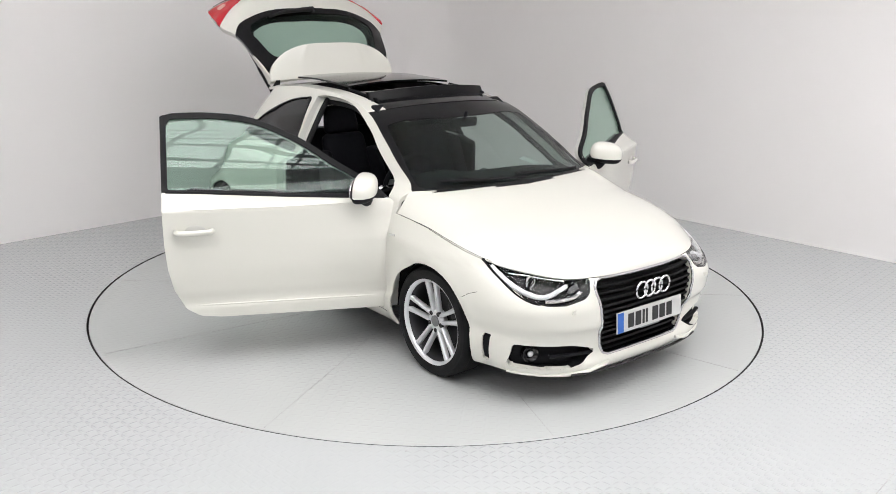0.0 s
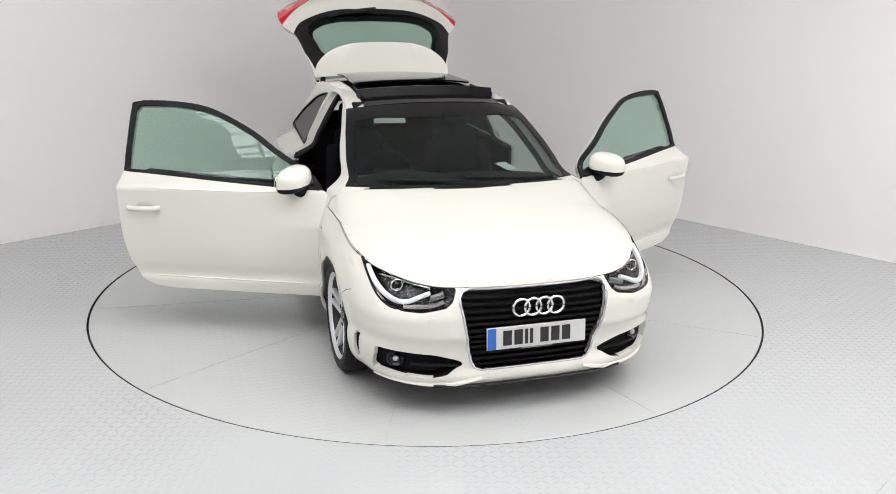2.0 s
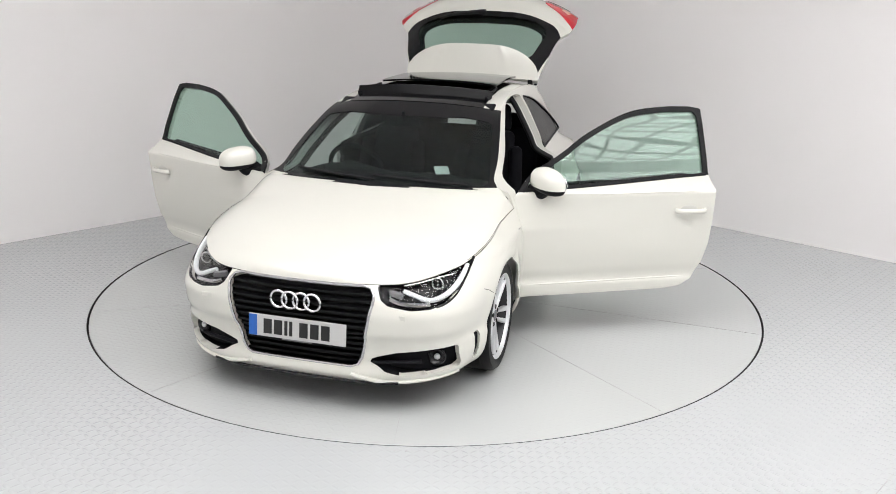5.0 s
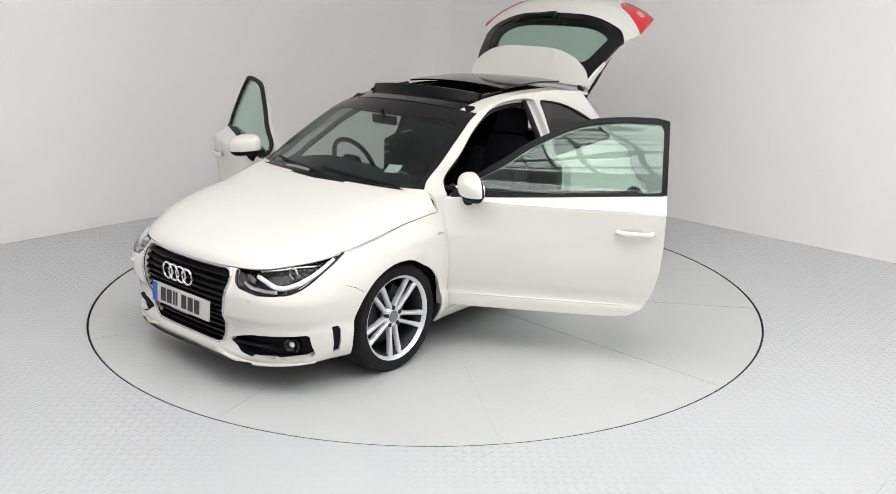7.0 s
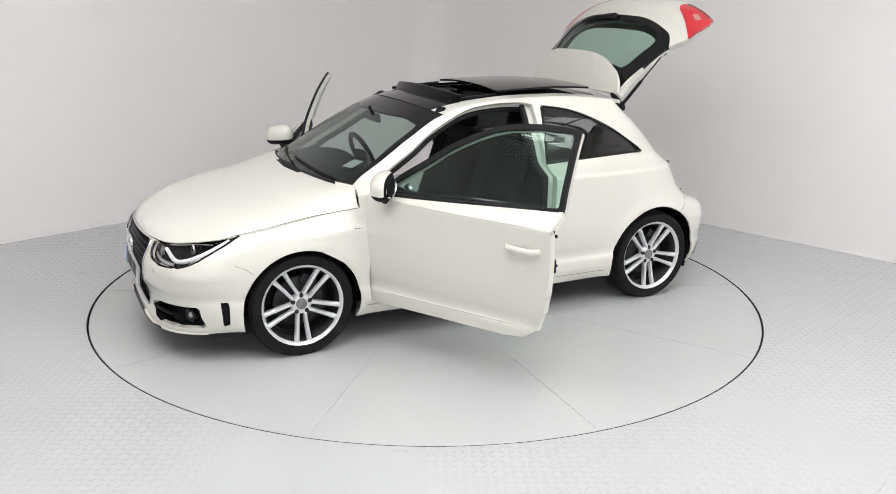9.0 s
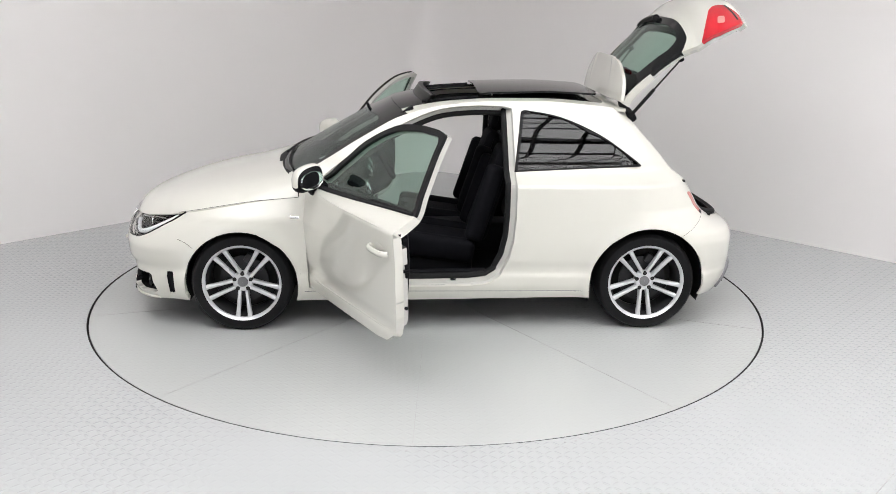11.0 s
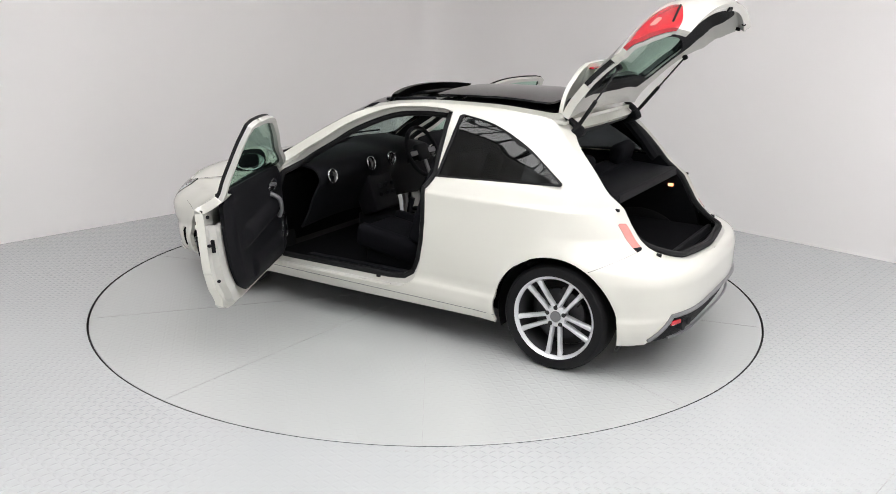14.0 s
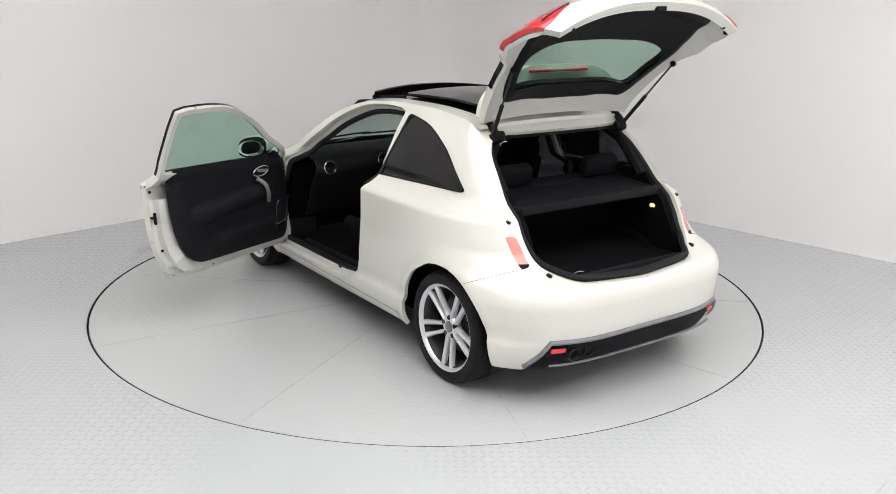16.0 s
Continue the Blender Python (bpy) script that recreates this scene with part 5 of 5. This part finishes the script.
    kids.append(part("brake_light_centre", box_bm((0.016, 0.16, 0.028), (-1.290, 0, 1.366), (0, 20, 0)), PLATEW, g))
    h = Matrix.Translation((-GATE_HINGE[0], 0, -GATE_HINGE[1]))
    for o in kids:
        o.data.transform(h)
    g.matrix_basis = pose(GATE_HINGE[0], 0, GATE_HINGE[1], 0, GATE_OPEN, 0)
    return tagged(g, "raised tailgate with tail lamps and spoiler")


tailgate()


# ---- cabin ----
def pad(size, at, rot=(0, 0, 0), bevel=0.05, taper=None):
    return box_bm(size, at, rot, bevel, 4, taper)


def front_seat(y):
    s = new("front_seat")
    s.parent = car
    part("cushion", pad((0.50, 0.34, 0.14), (0.05, y, 0.44), (0, -8, 0)), CLOTH, s, smooth=True)
    for o in (-1, 1):
        part("cushion_bolster", pad((0.48, 0.09, 0.16), (0.05, y + o * 0.205, 0.455), (o * -8, -8, 0), 0.04), CLOTH, s, smooth=True)
        part("back_bolster", pad((0.12, 0.09, 0.50), (-0.245, y + o * 0.205, 0.74), (0, -18, o * 14), 0.04), CLOTH, s, smooth=True)
    part("backrest", pad((0.12, 0.38, 0.62), (-0.30, y, 0.78), (0, -18, 0), 0.05, (0.8, 0.85)), CLOTH, s, smooth=True)
    part("headrest", pad((0.09, 0.27, 0.19), (-0.415, y, 1.165), (0, -12, 0), 0.04, (0.8, 0.85)), CLOTH, s, smooth=True)
    for o in (-0.06, 0.06):
        part("headrest_post", tube_bm([(-0.385, y + o, 1.03), (-0.41, y + o, 1.12)], 0.007, 8), CHROME, s)
    part("seat_base", box_bm((0.42, 0.40, 0.10), (0.03, y, 0.34), (0, 0, 0), 0.02), TRIM, s)
    return tagged(s, "black bolstered front seat")


def cabin():
    front_seat(0.36)
    front_seat(-0.36)
    rs = new("rear_seat")
    rs.parent = car
    tagged(rs, "black rear bench seat")
    part("cushion", pad((0.46, 1.14, 0.16), (-0.72, 0, 0.45), (0, -6, 0)), CLOTH, rs, smooth=True)
    part("backrest", pad((0.14, 1.12, 0.58), (-1.02, 0, 0.72), (0, -20, 0)), CLOTH, rs, smooth=True)
    for y in (-0.33, 0.33):
        part("headrest", pad((0.09, 0.26, 0.13), (-1.135, y, 1.045), (0, -14, 0), 0.04), CLOTH, rs, smooth=True)
    # dashboard: lofted section across the car
    prof = smooth_line([(0.93, 0.93), (0.78, 0.945), (0.60, 0.93), (0.53, 0.895), (0.505, 0.83), (0.55, 0.74), (0.60, 0.62), (0.66, 0.52)], 4)
    ys = np.linspace(-0.695, 0.695, 41)
    rows = []
    for y in ys:
        hump = 0.035 * math.exp(-((y + 0.36) / 0.2) ** 4)
        mid = 0.03 * math.exp(-(y / 0.14) ** 4)
        rows.append([(x - (mid if z < 0.92 else 0), y * (1 - 0.05 * max(0, (z - 0.8) / 0.13)), z + (hump if z > 0.86 else 0) - 0.03 * (abs(y) / 0.7) ** 3) for x, z in prof])
    V, F = grid(np.array(rows))
    dash = shell("dashboard", (V, F), 0.015, [TRIM], car, "black soft-touch dashboard with round vents", about=(0.9, 0, 0.6))
    for y in (0.592, 0.17, -0.07, -0.62):
        bm = lathe_bm([(0.041, 0.012), (0.046, 0.002), (0.0465, -0.006), (0.0435, -0.009), (0.041, -0.004), (0.039, 0.008), (0.0005, 0.012)], 28, "x")
        bmesh.ops.transform(bm, matrix=pose(0.480, y, 0.868 - 0.02 * (abs(y) > 0.5) , 0, 12, 0), verts=bm.verts)
        v = part("vent_ring", bm, BRIGHTTRIM, dash, "round chrome-ringed air vent", smooth=True)
        core = lathe_bm([(0.040, 0.0), (0.02, -0.004), (0.0005, -0.006)], 24, "x")
        bmesh.ops.transform(core, matrix=pose(0.483, y, 0.868 - 0.02 * (abs(y) > 0.5), 0, 12, 0), verts=core.verts)
        part("vent_core", core, GLOSSBLACK, v)
    part("centre_console", pad((0.16, 0.26, 0.34), (0.56, 0.02, 0.66), (0, 20, 0), 0.02), TRIM, car, smooth=True)
    for z in (0.76, 0.70):
        for y in (-0.05, 0.02, 0.09):
            part("dash_knob", lathe_bm([(0.015, 0.012), (0.015, -0.006), (0.0005, -0.008)], 16, "x", (0.455 + (0.76 - z) * -0.2, y, z - 0.06)), TRIM, dash)
    part("tunnel", pad((1.2, 0.22, 0.20), (0.05, 0, 0.39), (0, 0, 0), 0.03), TRIM, car, smooth=True)
    part("gear_lever", tube_bm([(0.28, 0, 0.48), (0.26, 0, 0.58), (0.25, 0, 0.62)], 0.02, 10), TRIM, car, smooth=True)
    part("paper_note", box_bm((0.11, 0.085, 0.002), (0.74, 0.33, 0.985), (0, 14, 25)), PAPER, car, "white paper note on the dashboard")
    # steering wheel, right-hand drive
    SW = Matrix.Translation((0.40, -0.36, 0.885)) @ pose(0, 0, 0, 0, -66, 0)
    ring = tube_bm([(0.182 * math.cos(a), 0.182 * math.sin(a), 0) for a in np.linspace(0, 2 * math.pi, 49)[:-1]], 0.016, 10, True)
    bmesh.ops.transform(ring, matrix=SW, verts=ring.verts)
    sw = part("steering_wheel", ring, TRIM, car, "black steering wheel with three spokes", smooth=True)
    hub = pad((0.13, 0.15, 0.05), (0, 0, -0.01), (0, 0, 0), 0.025)
    bmesh.ops.transform(hub, matrix=SW, verts=hub.verts)
    part("wheel_boss", hub, TRIM, sw, smooth=True)
    for a in (90, -90, 180):
        sp = box_bm((0.17, 0.035, 0.014), (0.09 * math.cos(radians(a)), 0.09 * math.sin(radians(a)), -0.004), (0, 0, a), 0.005)
        bmesh.ops.transform(sp, matrix=SW, verts=sp.verts)
        part("wheel_spoke", sp, SATIN, sw)
    part("column", tube_bm([(0.42, -0.36, 0.87), (0.62, -0.36, 0.79)], 0.045, 12), TRIM, car, smooth=True)
    # rear-view mirror, sun visors
    rv = part("interior_mirror", pad((0.03, 0.21, 0.06), (0.475, 0, 1.222), (0, 10, 0), 0.014), TRIM, car, "black interior rear-view mirror", smooth=True)
    part("mirror_stem", tube_bm([(0.48, 0, 1.24), (0.50, 0, 1.29)], 0.01, 8), TRIM, rv)
    for y in (-0.34, 0.34):
        part("sun_visor", pad((0.15, 0.36, 0.02), (0.27, y, 1.290), (0, 28, 0), 0.009), TRIM, car, smooth=True)
    # boot lining and parcel shelf
    part("boot_floor", box_bm((0.72, 1.04, 0.03), (-1.38, 0, 0.585), (0, 0, 0), 0.01, 1), CARPET, car)
    for s in (1, -1):
        bm = bmesh.new()
        pts = [(-1.02, 0.56), (-1.63, 0.56), (-1.59, 0.68), (-1.48, 0.88), (-1.33, 1.02), (-1.02, 1.02)]
        lo = [bm.verts.new((x, s * 0.505, z)) for x, z in pts]
        hi = [bm.verts.new((x, s * 0.555, z)) for x, z in pts]
        bm.faces.new(lo)
        for i in range(len(pts)):
            j = (i + 1) % len(pts)
            bm.faces.new((lo[i], lo[j], hi[j], hi[i]))
        part("boot_side_lining", bm, CARPET, car)
        part("pillar_lining", tube_bm([(-1.08, s * 0.50, 1.25), (-1.20, s * 0.515, 1.12), (-1.30, s * 0.52, 1.0)], 0.035, 8), TRIM, car, smooth=True)
    part("boot_lip", box_bm((0.03, 0.86, 0.05), (-1.71, 0, 0.615), (0, 20, 0), 0.01), TRIM, car)
    sh = part("parcel_shelf", pad((0.36, 1.08, 0.025), (-1.26, 0, 0.95), (0, -3, 0), 0.010), TRIM, car, "black fabric parcel shelf", smooth=True)
    part("shelf_edge", pad((0.025, 1.02, 0.05), (-1.435, 0, 0.93), (0, 10, 0), 0.010), TRIM, sh, smooth=True)
    part("boot_lamp", box_bm((0.035, 0.008, 0.02), (-1.42, -0.498, 0.84), (0, 0, 0), 0.003, 1), BOOTLIGHT, car, "lit boot lamp")
    part("boot_hook", tube_bm([(-1.60, 0.2, 0.604), (-1.60, 0.24, 0.612), (-1.60, 0.28, 0.604)], 0.004, 6), CHROME, car)


cabin()


# ---- everything that turns ----
TURN = [(0.0, -52.4), (0.25, -54.0), (0.5, -55.95), (0.75, -58.55)] + [(0.5 * k, -61.4 - 5.814 * (k - 2)) for k in range(2, 33)]
CAR_ON_DECK = pose(-0.0785, -0.042, 0)


def motions():
    walk(car, [(t, pose(0, 0, 0, 0, 0, a) @ CAR_ON_DECK) for t, a in TURN])
    walk(TURNTABLE, [(t, pose(0, 0, 0, 0, 0, a)) for t, a in TURN])


motions()
